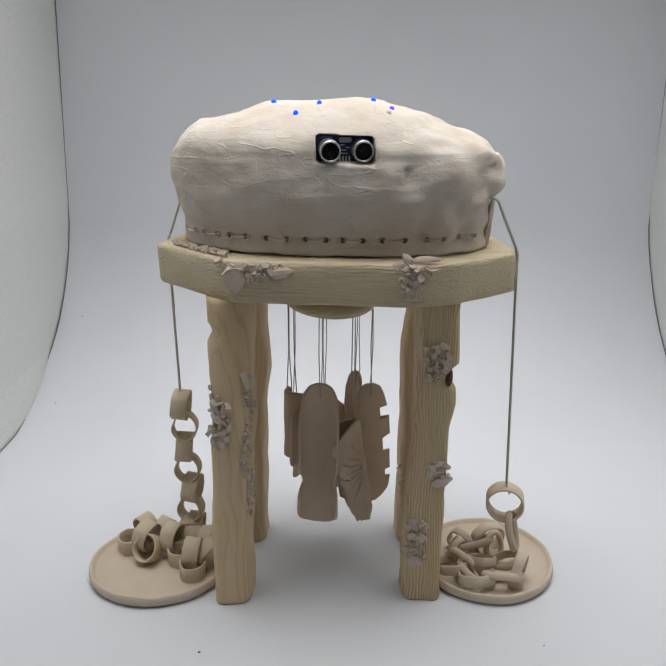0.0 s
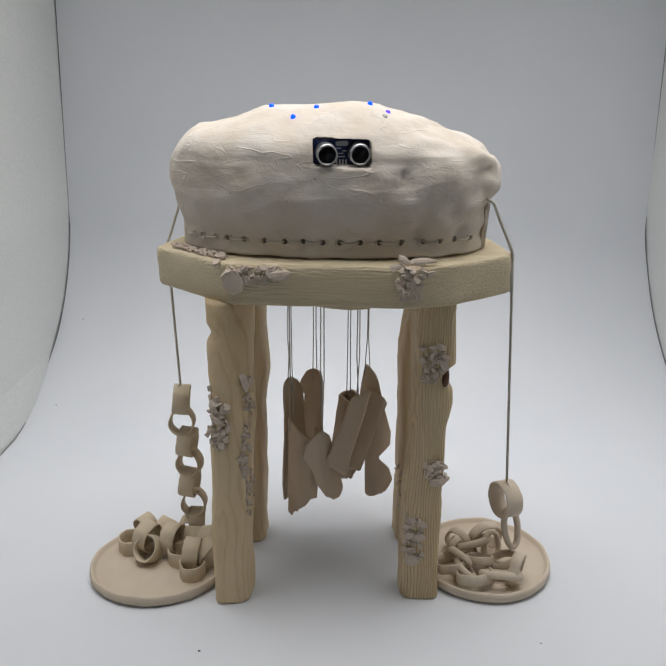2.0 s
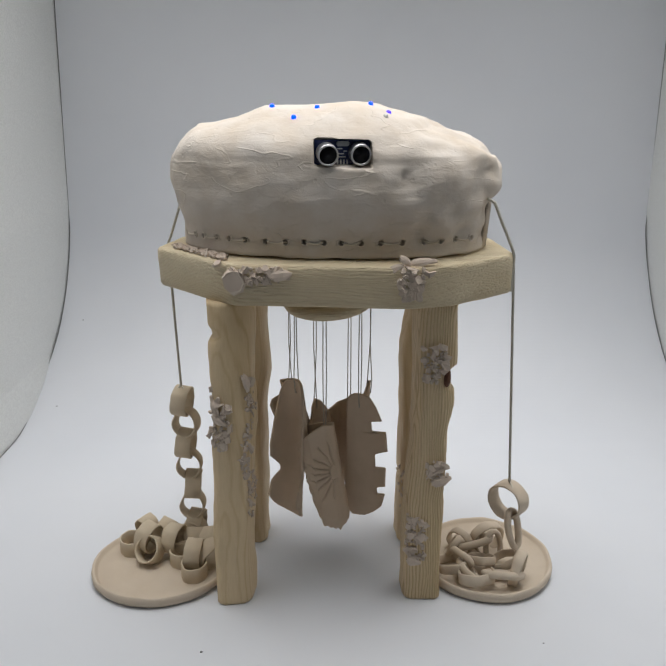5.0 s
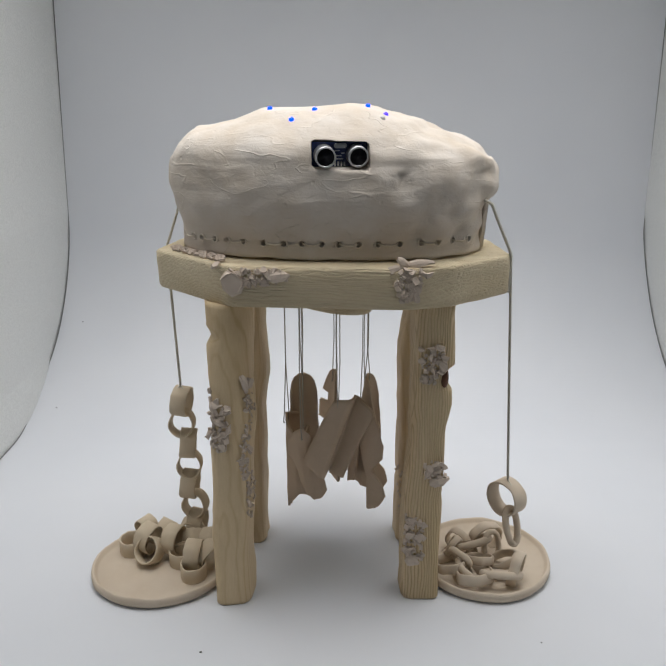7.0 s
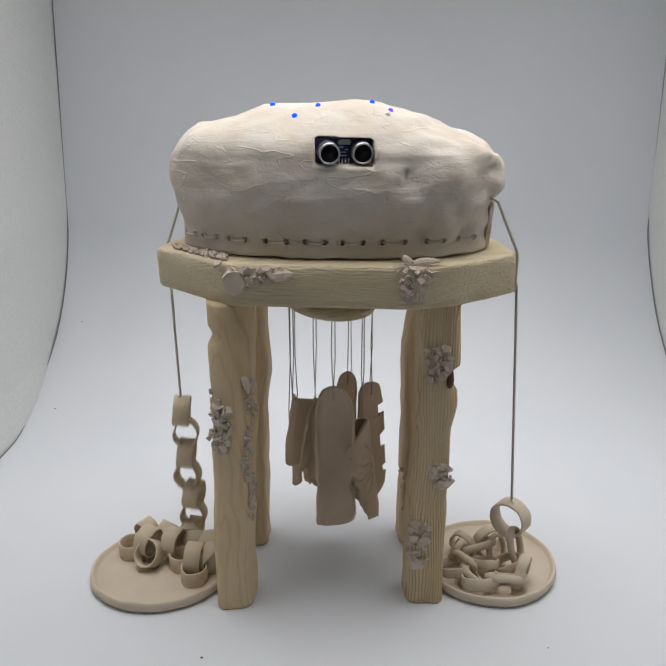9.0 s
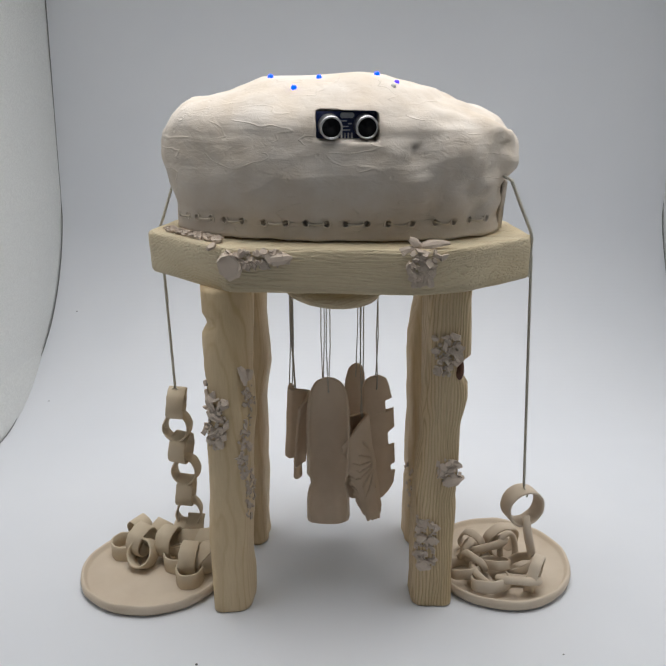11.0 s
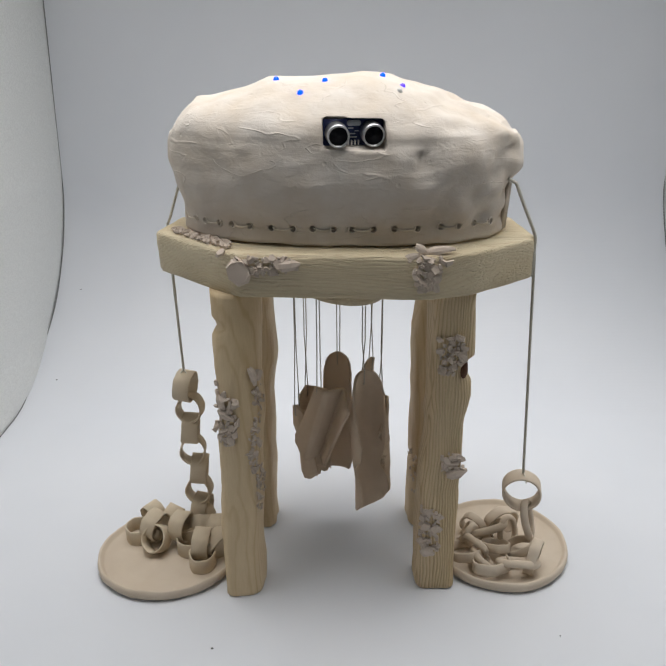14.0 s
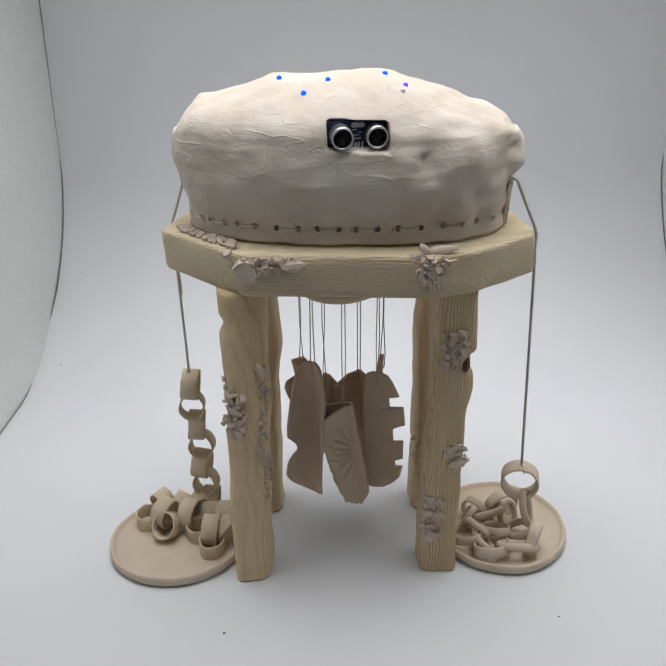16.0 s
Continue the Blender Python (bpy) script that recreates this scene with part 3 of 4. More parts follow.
def build_cover():
    bm = bmesh.new()
    N = 220
    levels = [k / 30 for k in range(31)] + [1 + (k / 26) ** 0.8 for k in range(1, 27)]
    rings = [[dome_point(2 * math.pi * i / N, min(s, 1.995)) for i in range(N)] for s in levels]
    inner = [[Vector((DC.x + (p.x - DC.x) * 0.9, DC.y + (p.y - DC.y) * 0.9, ZB + 0.001)) for p in rings[0]]]
    for i, p in enumerate(rings[0]):
        p.z += 0.0014 * noise.noise((p.x * 60, p.y * 60, 7))
    grid(bm, inner + rings)
    shell = part("shell", bm, CLAY, cover)
    cut = bmesh.new()
    f = front_at(SENSOR.x, 0.93)
    box = bmesh.ops.create_cube(cut, size=1, matrix=pose(SENSOR.x, f.y + 0.004, SENSOR.z, 8, 0, 8) @ Matrix.Diagonal((0.0455, 0.034, 0.0205, 1)))
    bmesh.ops.bevel(cut, geom=[e for e in cut.edges if abs((e.verts[0].co - e.verts[1].co).normalized().y) > 0.8], offset=0.0035, segments=4, affect="EDGES", profile=0.5)
    for x in HOLES:
        p = front_at(x, 0.17)
        d = Vector((DC.x - p.x, 1.6 * (DC.y - p.y), 0)).normalized()
        q = d.to_track_quat("Z", "Y").to_matrix().to_4x4()
        bmesh.ops.create_cone(cut, segments=14, radius1=0.0025, radius2=0.0025, depth=0.012, cap_ends=True, matrix=Matrix.Translation(p) @ q)
    bmesh.ops.create_cone(cut, segments=14, radius1=0.003, radius2=0.003, depth=0.012, cap_ends=True, matrix=Matrix.Translation((0.158, 0.046, 0.368)) @ pose(0, 0, 0, 0, 90, 0))
    cutter = new("cutter", finish(cut, "cutter", DARK, False))
    mod = shell.modifiers.new("openings", "BOOLEAN")
    mod.object, mod.operation, mod.solver = cutter, "DIFFERENCE", "EXACT"
    bpy.context.view_layer.update()
    done = bpy.data.meshes.new_from_object(shell.evaluated_get(bpy.context.evaluated_depsgraph_get()))
    shell.modifiers.clear()
    shell.data = done
    bpy.data.objects.remove(cutter)
    return shell, f.y


shell, sensor_y = build_cover()


def ring_bm(bm, m, outer, inner, depth, seg=32):
    rings = []
    for r, y in ((inner, 0.0), (inner, -depth), (outer * 0.98, -depth), (outer, -depth * 0.8), (outer, 0.0)):
        rings.append([m @ Vector((r * math.cos(2 * math.pi * k / seg), y, r * math.sin(2 * math.pi * k / seg))) for k in range(seg)])
    grid(bm, rings + [rings[0]], True, False)
    return bm


def build_sensor():
    root = new("distance_sensor")
    root.parent = cover
    root.matrix_local = pose(SENSOR.x, sensor_y + 0.0085, SENSOR.z, 6, 0, 9)
    tagged(root, "ultrasonic sensor with two round transducers on a blue board")
    bm = bmesh.new()
    bmesh.ops.create_cube(bm, size=1, matrix=Matrix.Translation((0, 0.0065, 0)) @ Matrix.Diagonal((0.0445, 0.0016, 0.0195, 1)))
    part("circuit_board", bm, PCB, root, smooth=False)
    for x in (-0.013, 0.013):
        bm = bmesh.new()
        ring_bm(bm, Matrix.Translation((x, 0.0055, 0)), 0.0083, 0.0069, 0.0132)
        part("transducer_rim", bm, METAL, root)
        bm = bmesh.new()
        rings = [[Vector((x + r * math.cos(2 * math.pi * k / 28), y, r * math.sin(2 * math.pi * k / 28))) for k in range(28)]
                 for r, y in ((0.0069, -0.0060), (0.0045, -0.0056), (0.0042, -0.0045), (0.0022, -0.0045), (0.0019, -0.0056), (0.0006, -0.0056))]
        grid(bm, rings)
        part("transducer_mesh", bm, MESHBLACK, root)
    bm = bmesh.new()
    bmesh.ops.create_cube(bm, size=1, matrix=Matrix.Translation((0, 0.0035, 0.0072)) @ Matrix.Diagonal((0.010, 0.0036, 0.0038, 1)))
    bmesh.ops.bevel(bm, geom=bm.edges[:], offset=0.0008, segments=2, affect="EDGES")
    part("crystal", bm, METAL, root, smooth=False)
    for k in range(4):
        bm = bmesh.new()
        bmesh.ops.create_cube(bm, size=1, matrix=Matrix.Translation((-0.0038 + 0.0025 * k, 0.0045, -0.0075)) @ Matrix.Diagonal((0.0009, 0.003, 0.0042, 1)))
        part("pin", bm, METAL, root, smooth=False)
    for x, z, w in ((-0.002, 0.003, 0.004), (0.0025, 0.001, 0.003), (-0.001, -0.001, 0.005), (0.0, -0.0035, 0.0055)):
        bm = bmesh.new()
        bmesh.ops.create_cube(bm, size=1, matrix=Matrix.Translation((x, 0.0055, z)) @ Matrix.Diagonal((w, 0.0004, 0.0008, 1)))
        part("print_bar", bm, WHITEINK, root, smooth=False)


build_sensor()


def build_eyelets():
    for x in HOLES:
        p = front_at(x, 0.17)
        d = Vector((DC.x - p.x, 1.6 * (DC.y - p.y), 0)).normalized()
        m = Matrix.Translation(p - d * 0.0002) @ d.to_track_quat("Y", "Z").to_matrix().to_4x4()
        bm = bmesh.new()
        rings = []
        for k in range(20):
            w = 2 * math.pi * k / 20
            c = Vector((math.cos(w), 0, math.sin(w)))
            rings.append([m @ (c * (0.0029 + 0.0006 * math.cos(q)) + Vector((0, 0.0005 * math.sin(q), 0))) for q in (2 * math.pi * j / 6 for j in range(6))])
        grid(bm, rings + [rings[0]], True, False)
        part("eyelet", bm, CLAY, cover)


build_eyelets()


def build_stitches():
    for a, b in zip(HOLES[0::2], HOLES[1::2]):
        p, q = front_at(a, 0.17), front_at(b, 0.17)
        out = Vector(((p.x + q.x) / 2 - DC.x, 2.0 * ((p.y + q.y) / 2 - DC.y), 0)).normalized()
        path = []
        for k in range(9):
            f = k / 8
            w = math.sin(math.pi * f)
            path.append(p.lerp(q, f) + out * (0.0042 * w ** 0.4 - 0.003) - Vector((0, 0, 0.0012 * w)))
        bm = bmesh.new()
        tube(bm, path, 0.00075, 7)
        part("stitch", bm, LACE, cover)


build_stitches()


def build_led(x, y, material, lab):
    p = on_dome(x, y)
    bm = bmesh.new()
    rings = []
    for r, h in ((0.0022, -0.003), (0.0022, 0.0005), (0.0019, 0.0016), (0.0011, 0.0023), (0.0002, 0.0026)):
        rings.append([Vector((x + r * math.cos(2 * math.pi * k / 14), y + r * math.sin(2 * math.pi * k / 14), p.z + h)) for k in range(14)])
    grid(bm, rings)
    part("led", bm, material, cover, lab)


for x, y, m, lab in ((-0.0293, 0.0774, LED, "lit blue light"), (-0.0096, 0.0495, LED, "lit blue light"), (0.009, 0.067, LED, "lit blue light"), (0.0542, 0.0814, LED, "lit blue light"),
                     (0.0679, 0.057, LEDV, "dim violet light"), (0.0648, 0.046, LEDOFF, "unlit clear light")):
    build_led(x, y, m, lab)

# small clay bosses where the cords leave the cover
for x, y, z in ((0.166, 0.085, 0.39), (0.1645, 0.07, 0.378), (-0.111, 0.10, 0.337)):
    bm = bmesh.new()
    bmesh.ops.create_icosphere(bm, subdivisions=2, radius=0.004, matrix=Matrix.Translation((x - 0.003 * (1 if x > 0 else -1), y, z)) @ Matrix.Diagonal((0.9, 1.2, 0.8, 1)))
    part("clay_lump", bm, CLAY, cover)


bm = bmesh.new()
bmesh.ops.create_cube(bm, size=1, matrix=pose(0.1575, 0.078, 0.344, 0, 4, -12) @ Matrix.Diagonal((0.006, 0.034, 0.040, 1)))
bmesh.ops.bevel(bm, geom=bm.edges[:], offset=0.002, segments=3, affect="EDGES")
part("closing_flap", bm, CLAY, cover)

# ---- shallow clay dishes ----
def build_dish(name, cx, cy, rx, ry, seed, label):
    root = thing(name, label, "dish", pose(cx, cy, 0))
    prof = [(0.2, 0.0), (0.90, 0.0), (0.965, 0.001), (0.995, 0.004), (1.0, 0.0075), (0.988, 0.0105), (0.968, 0.0115), (0.945, 0.0105), (0.925, 0.0082), (0.90, 0.0064), (0.6, 0.0055), (0.15, 0.0055)]
    rings = []
    for f, z in prof:
        ring = []
        for k in range(96):
            a = 2 * math.pi * k / 96
            w = 1 + 0.012 * noise.noise((math.cos(a) * 2.2, math.sin(a) * 2.2, seed)) + 0.005 * noise.noise((math.cos(a) * 8, math.sin(a) * 8, seed))
            ring.append(Vector((rx * f * w * math.cos(a), ry * f * w * math.sin(a), z * (1 + 0.10 * noise.noise((math.cos(a) * 3, math.sin(a) * 3, seed + 3))))))
        rings.append(ring)
    bm = bmesh.new()
    grid(bm, rings)
    part("dish_body", bm, PLATECLAY, root)
    return root


build_dish("clay_dish", -0.148, 0.055, 0.068, 0.0625, 1.0, "shallow round unglazed clay dish holding a flat-link chain")
build_dish("clay_dish", 0.176, 0.067, 0.066, 0.0675, 2.0, "shallow round unglazed clay dish holding rolled clay rings")

# ---- chain of flat clay links ----
flat_chain = thing("link_chain", "chain of flat clay strips looped like paper, on a grey cord", "chain")
bm = bmesh.new()
LINK = finish(band(bm, 0.0132, 0.0158, 0.0019, 0.90, 40, 0.10, 1), "link", LINKCLAY)
bm = bmesh.new()
LINK_B = finish(band(bm, 0.0138, 0.0158, 0.0019, 0.98, 40, 0.12, 4), "link", LINKCLAY)


def link(mesh, parent, m):
    ob = new("link", mesh)
    ob.parent = parent
    ob.matrix_local = m
    return ob


CX, CY = -0.1265, 0.100
hanging = [link(LINK if k % 2 else LINK_B, flat_chain, pose(CX, CY, 0.17 - 0.0225 * k)) for k in range(8)]
# the heap on the dish
for n, (x, y, z, rx, ry, rz) in enumerate(((-0.181, 0.080, 0.0128, 90, 0, 20), (-0.160, 0.060, 0.0190, -35, 0, -20), (-0.164, 0.074, 0.0245, 8, 0, 62), (-0.170, 0.095, 0.0220, 10, 20, -40),
                                           (-0.152, 0.090, 0.0190, 20, 0, 75), (-0.134, 0.080, 0.0128, 90, 0, 10), (-0.138, 0.073, 0.0230, 0, 10, 72), (-0.112, 0.037, 0.0128, 90, 0, 0),
                                           (-0.114, 0.048, 0.0220, 5, 8, 88), (-0.099, 0.052, 0.0200, 15, 30, 50), (-0.117, 0.085, 0.0190, 60, 20, 30), (-0.102, 0.077, 0.0200, 35, 40, 20),
                                           (-0.126, 0.060, 0.0128, 88, 0, 50))):
    link(LINK if n % 2 else LINK_B, flat_chain, pose(x, y, z, rx, ry, rz))
bm = bmesh.new()
twine(bm, [(-0.110, 0.104, 0.368), (-0.117, 0.104, 0.358), (-0.1285, 0.103, 0.3255), (-0.1305, 0.103, 0.3215), (-0.1308, 0.102, 0.312), (-0.1302, 0.1018, 0.286), (-0.1290, 0.1012, 0.252)], 0.0013)
part("cord", bm, CORD, flat_chain, "twisted grey-green twine")
bm = bmesh.new()
twine(bm, [(0, 0, 0.130), (0, 0, 0.0)], 0.0013)
tube(bm, [(0, 0, 0.002), (-0.0035, -0.002, -0.003), (-0.006, -0.004, -0.0045)], 0.0007, 6)
tube(bm, [(0, 0, 0.002), (0.003, -0.002, -0.003), (0.006, -0.004, -0.0045)], 0.0007, 6)
drop_l = part("hanging_cord", bm, CORD, flat_chain, "twisted grey-green twine")

# ---- chain of rolled clay rings ----
ring_chain = thing("ring_chain", "rolled clay rings on a grey cord, heaped on the dish", "chain")
RX, RY = 0.190, 0.055
bm = bmesh.new()
top_ring = part("ring", band(bm, 0.0168, 0.0175, 0.0023, 1.0, 48, 0.04, 7), PLATECLAY, ring_chain, "broad clay ring tied to the cord")
bm = bmesh.new()
second = part("ring", torus_link(bm, 0.0085, 0.0195, 0.0029, 2), PLATECLAY, ring_chain)
meshes = []
for k in range(5):
    bm = bmesh.new()
    if k == 0:
        torus_link(bm, 0.0180, 0.0095, 0.0031, 3)
    elif k == 1:
        torus_link(bm, 0.0095, 0.0150, 0.0027, 4)
    else:
        band(bm, 0.0125 + 0.0012 * k, 0.0060 + 0.0012 * k, 0.0026, 0.80 + 0.04 * k, 40, 0.22, k + 3)
    meshes.append(finish(bm, "ring", PLATECLAY))
# mesh, then place and turn of each ring in the heap
for k, x, y, z, rx, ry, rz in ((0, 0.184, 0.022, 0.0180, 60, 0, -4), (3, 0.2000, 0.029, 0.0195, 8, 0, 62), (4, 0.160, 0.027, 0.0140, 76, 0, 8), (1, 0.149, 0.047, 0.0200, 62, 52, 0),
                               (2, 0.168, 0.048, 0.0170, 66, 10, 20), (4, 0.181, 0.083, 0.0190, 8, 0, 25), (2, 0.152, 0.078, 0.0180, 20, 20, -35), (3, 0.139, 0.044, 0.0150, 74, 0, 40),
                               (1, 0.184, 0.067, 0.0190, -12, 0, 30), (1, 0.143, 0.067, 0.0190, 30, -30, 50), (0, 0.164, 0.068, 0.0230, 68, -14, 8), (1, 0.153, 0.034, 0.0150, 80, 40, 0),
                               (2, 0.190, 0.047, 0.0160, 60, 0, 70)):
    ob = new("ring", meshes[k])
    ob.parent = ring_chain
    ob.matrix_local = pose(x, y, z, rx, ry, rz)
bm = bmesh.new()
twine(bm, [(0.152, 0.048, 0.369), (0.158, 0.046, 0.366), (0.164, 0.046, 0.352), (0.1765, 0.049, 0.326), (0.1785, 0.050, 0.320), (0.1782, 0.0505, 0.288)], 0.0014)
part("cord", bm, CORD, ring_chain, "twisted grey-green twine")
bm = bmesh.new()
twine(bm, [(0, 0, 0.214), (0, 0, 0.0)], 0.0014)
tube(bm, [(0, 0, 0.001), (0.001, -0.004, -0.0015), (0.002, -0.0075, -0.003), (0.001, -0.0070, -0.006)], 0.0008, 6)
drop_r = part("hanging_cord", bm, CORD, ring_chain, "twisted grey-green twine")

# ---- turning mobile of clay plates below the slab ----
MX, MY, MZ = 0.0185, 0.090, 0.2685
mobile = thing("hanging_mobile", "turning wooden disc with seven clay plates hung on grey threads", "mobile", pose(MX, MY, MZ))
bm = bmesh.new()
grid(bm, [[Vector((r * math.cos(2 * math.pi * k / 64), r * math.sin(2 * math.pi * k / 64), z)) for k in range(64)]
          for r, z in ((0.004, 0.010), (0.038, 0.010), (0.0425, 0.008), (0.0435, 0.004), (0.042, 0.0), (0.034, -0.002), (0.02, -0.0025), (0.004, -0.0025))])
part("disc", bm, WOOD_X, mobile, "thin turned pine disc").matrix_local = Matrix.Rotation(radians(10.5), 4, Vector((0.966, -0.26, 0)))
bm = bmesh.new()
tube(bm, [(0, 0, 0.009), (0, 0, 0.036)], 0.004, 16)
part("shaft", bm, METAL, mobile)


RING = 0.040


def hang(name, angle, top, twist, label):
    """The hook of a plate below the disc's ring; top is its height over the floor."""
    root = new(name)
    root.parent = mobile
    a = radians(angle)
    m = Matrix.Translation((RING * math.sin(a), -RING * math.cos(a), top - MZ)) @ pose(0, 0, 0, 0, 0, angle + twist)
    root.matrix_local = m
    tagged(root, label)
    return root, m


def thread_up(root, m, hole):
    """Two strands from the disc to the plate's top edge, and the loop through its hole."""
    back, foot = m.inverted(), m.translation
    along = Vector((-foot.y, foot.x, 0)).normalized()
    for s in (-1, 1):
        high = back @ (Vector((foot.x, foot.y, 0.001 + 0.185 * (0.26 * foot.x + 0.966 * foot.y))) + along * 0.0014 * s)
        mid = high.lerp(Vector((s * 0.0006, 0, 0.001)), 0.55) + Vector((0.0007 * s, 0, 0))
        bm = bmesh.new()
        tube(bm, [high, mid, (s * 0.0006, 0.0022 * s, 0.0012), (hole[0], hole[1] + 0.0022 * s, hole[2])], 0.00052, 6)
        part("thread", bm, THREAD, root)
    bm = bmesh.new()
    bmesh.ops.create_icosphere(bm, subdivisions=1, radius=0.0010, matrix=Matrix.Translation((hole[0], hole[1] - 0.0016, hole[2])))
    part("thread_knot", bm, THREAD, root)


def trough_plate(name, angle, top, length, left, right, bend, label, ridge=None, twist=0.0, nu=14, nv=40, thick=0.0026, hem=0.0, bow=0.0):
    """A clay plate rolled about its length. left, right: rows of (v, half width); bend: roll of a 34 mm half width, in degrees; ridge(u, v): relief outward; hem: how much shorter its sides are; bow: sag of its middle inward."""
    root, m = hang(name, angle, top, twist, label)
    k = radians(bend) / 0.034

    def at(u, v):
        l, r = mix_rows(left, v), mix_rows(right, v)
        w = -l + (l + r) * u
        y = (1 - math.cos(w * k)) / k + bow * math.sin(math.pi * min(1.0, 1.3 * v)) + 0.002 * math.sin(v * 5) + 0.0008 * noise.noise((w * 60, v * 6, angle))
        return Vector((math.sin(w * k) / k, y - (ridge(u, v) if ridge else 0.0), -length * v * (1 - hem * (2 * u - 1) ** 2)))

    bm = bmesh.new()
    leaf_sheet(bm, at, nu, nv, thick)
    part("plate", bm, PENDCLAY, root)
    thread_up(root, m, (0.0, 0.001, -0.0125))


def eased(rows, u):
    """Smooth interpolation in rows of (u, value, value ...)."""
    for a, b in zip(rows, rows[1:]):
        if u <= b[0]:
            f = (u - a[0]) / (b[0] - a[0])
            f = f * f * (3 - 2 * f) * 0.5 + f * 0.5
            return [p + (q - p) * f for p, q in zip(a[1:], b[1:])]
    return list(rows[-1][1:])


def bent_plate(name, angle, top, rows, lean, label, ridge=None, twist=0.0, nu=40, nv=36, thick=0.0026, hole=(0.0, 0.0, -0.011), ragged=0.0):
    """A sheet with a bent cross-section. rows: u, x, y, upper edge, lower edge; lean: sideways shift of its foot."""
    root, m = hang(name, angle, top, twist, label)

    def at(u, v):
        x, y, up_z, low_z = eased(rows, u)
        low_z += ragged * noise.noise((u * 23, angle, 2.0)) + 0.0012 * noise.noise((u * 9, angle, 7.0))
        z = up_z + (low_z - up_z) * v
        x += lean * v + 0.0007 * noise.noise((x * 80, z * 60, angle))
        return Vector((x, y - (ridge(u, v) if ridge else 0.0) + 0.0009 * noise.noise((x * 70, z * 50, angle + 3)), z))

    bm = bmesh.new()
    leaf_sheet(bm, at, nu, nv, thick)
    part("plate", bm, PENDCLAY, root)
    thread_up(root, m, hole)


def hatch(u, v):
    """Scored strokes on the outer flaps of the long plate."""
    side = max(0.0, 1 - abs(u - 0.14) / 0.13) if u < 0.5 else max(0.0, 1 - abs(u - 0.87) / 0.10)
    band_v = 1.0 if 0.32 < v < 0.60 or 0.78 < v < 0.95 else 0.0
    d = abs(((v * 26 + u * 5) % 1) - 0.5)
    return 0.0011 * min(1.0, side * 3) * band_v * max(0.0, 1 - d / 0.22)


def rays(u, v):
    """Scored lines that spread over the front sheet from the fold."""
    if u > 0.46:
        return 0.0
    dx, dy = (0.46 - u) * 2.0, 2.4 * (v - 0.45)
    r, ang = math.hypot(dx, dy), math.atan2(dy, dx)
    d = abs(((ang + 1.6) / 0.34) % 1 - 0.5) * 0.34 * r
    return -0.0023 * max(0.0, 1 - d / 0.022) if 0.16 < r < 0.72 + 0.12 * math.sin(ang * 9) else 0.0


def scallops(u, v):
    return 0.0016 * math.sin(v * 34) * max(0.0, 1 - u / 0.10)


STEP = 360 / 7
GUTTER = [(0, 0.004), (0.02, 0.0105), (0.05, 0.0145), (0.10, 0.0185), (0.2, 0.0235), (0.35, 0.029)]
trough_plate("long_plate", -44, 0.200, 0.141, GUTTER + [(0.5, 0.034), (0.6, 0.031), (0.69, 0.019), (0.73, 0.0175), (0.80, 0.026), (0.9, 0.030), (0.97, 0.026), (1, 0.021)],
             GUTTER[:-1] + [(0.35, 0.026), (0.48, 0.0265), (0.58, 0.025), (0.69, 0.019), (0.74, 0.017), (0.82, 0.024), (0.92, 0.027), (1, 0.021)], -112, "long rounded clay strap with scored edges and a pinched waist",
             hatch, 4, 44, 110, 0.0026, 0.07, 0.004)
bent_plate("fan_plate", 0, 0.163, [(0, -0.025, -0.006, -0.023, -0.080), (0.2, -0.014, -0.0090, -0.010, -0.104), (0.4, 0.0, -0.0065, 0.0, -0.107), (0.5, 0.006, -0.001, -0.002, -0.100),
                                   (0.6, 0.006, 0.006, -0.003, -0.096), (0.75, -0.004, 0.010, -0.005, -0.096), (1, -0.022, 0.011, -0.010, -0.086)],
           0.016, "folded clay fan with scalloped edge and scored rays", lambda u, v: rays(u, v) + scallops(u, v), -6, 100, 90, 0.0024, (0.001, -0.0055, -0.012), 0.003)
TEETH = [(0, 0.003), (0.03, 0.010), (0.10, 0.015), (0.22, 0.021), (0.225, 0.011), (0.31, 0.012), (0.315, 0.025), (0.48, 0.027), (0.485, 0.015), (0.60, 0.016), (0.605, 0.026), (0.76, 0.026),
         (0.765, 0.018), (0.82, 0.019), (0.825, 0.026), (0.92, 0.023), (0.97, 0.015), (1, 0.007)]
trough_plate("comb_plate", STEP, 0.186, 0.126, [(0, 0.005), (0.025, 0.0105), (0.08, 0.013), (0.9, 0.0135), (0.96, 0.010), (1, 0.005)], TEETH, 40, "clay plate with square notches along one edge", None, -62, 16, 120)
trough_plate("rounded_plate", 2 * STEP, 0.186, 0.131, [(0, 0.003), (0.02, 0.008), (0.06, 0.0125), (0.15, 0.015), (0.4, 0.0155), (0.55, 0.018), (0.7, 0.0145), (0.9, 0.016), (1, 0.012)],
             [(0, 0.003), (0.02, 0.008), (0.06, 0.012), (0.15, 0.0145), (0.6, 0.016), (1, 0.011)], 70, "slim clay plate with rounded top and wavy edge", None, -18)
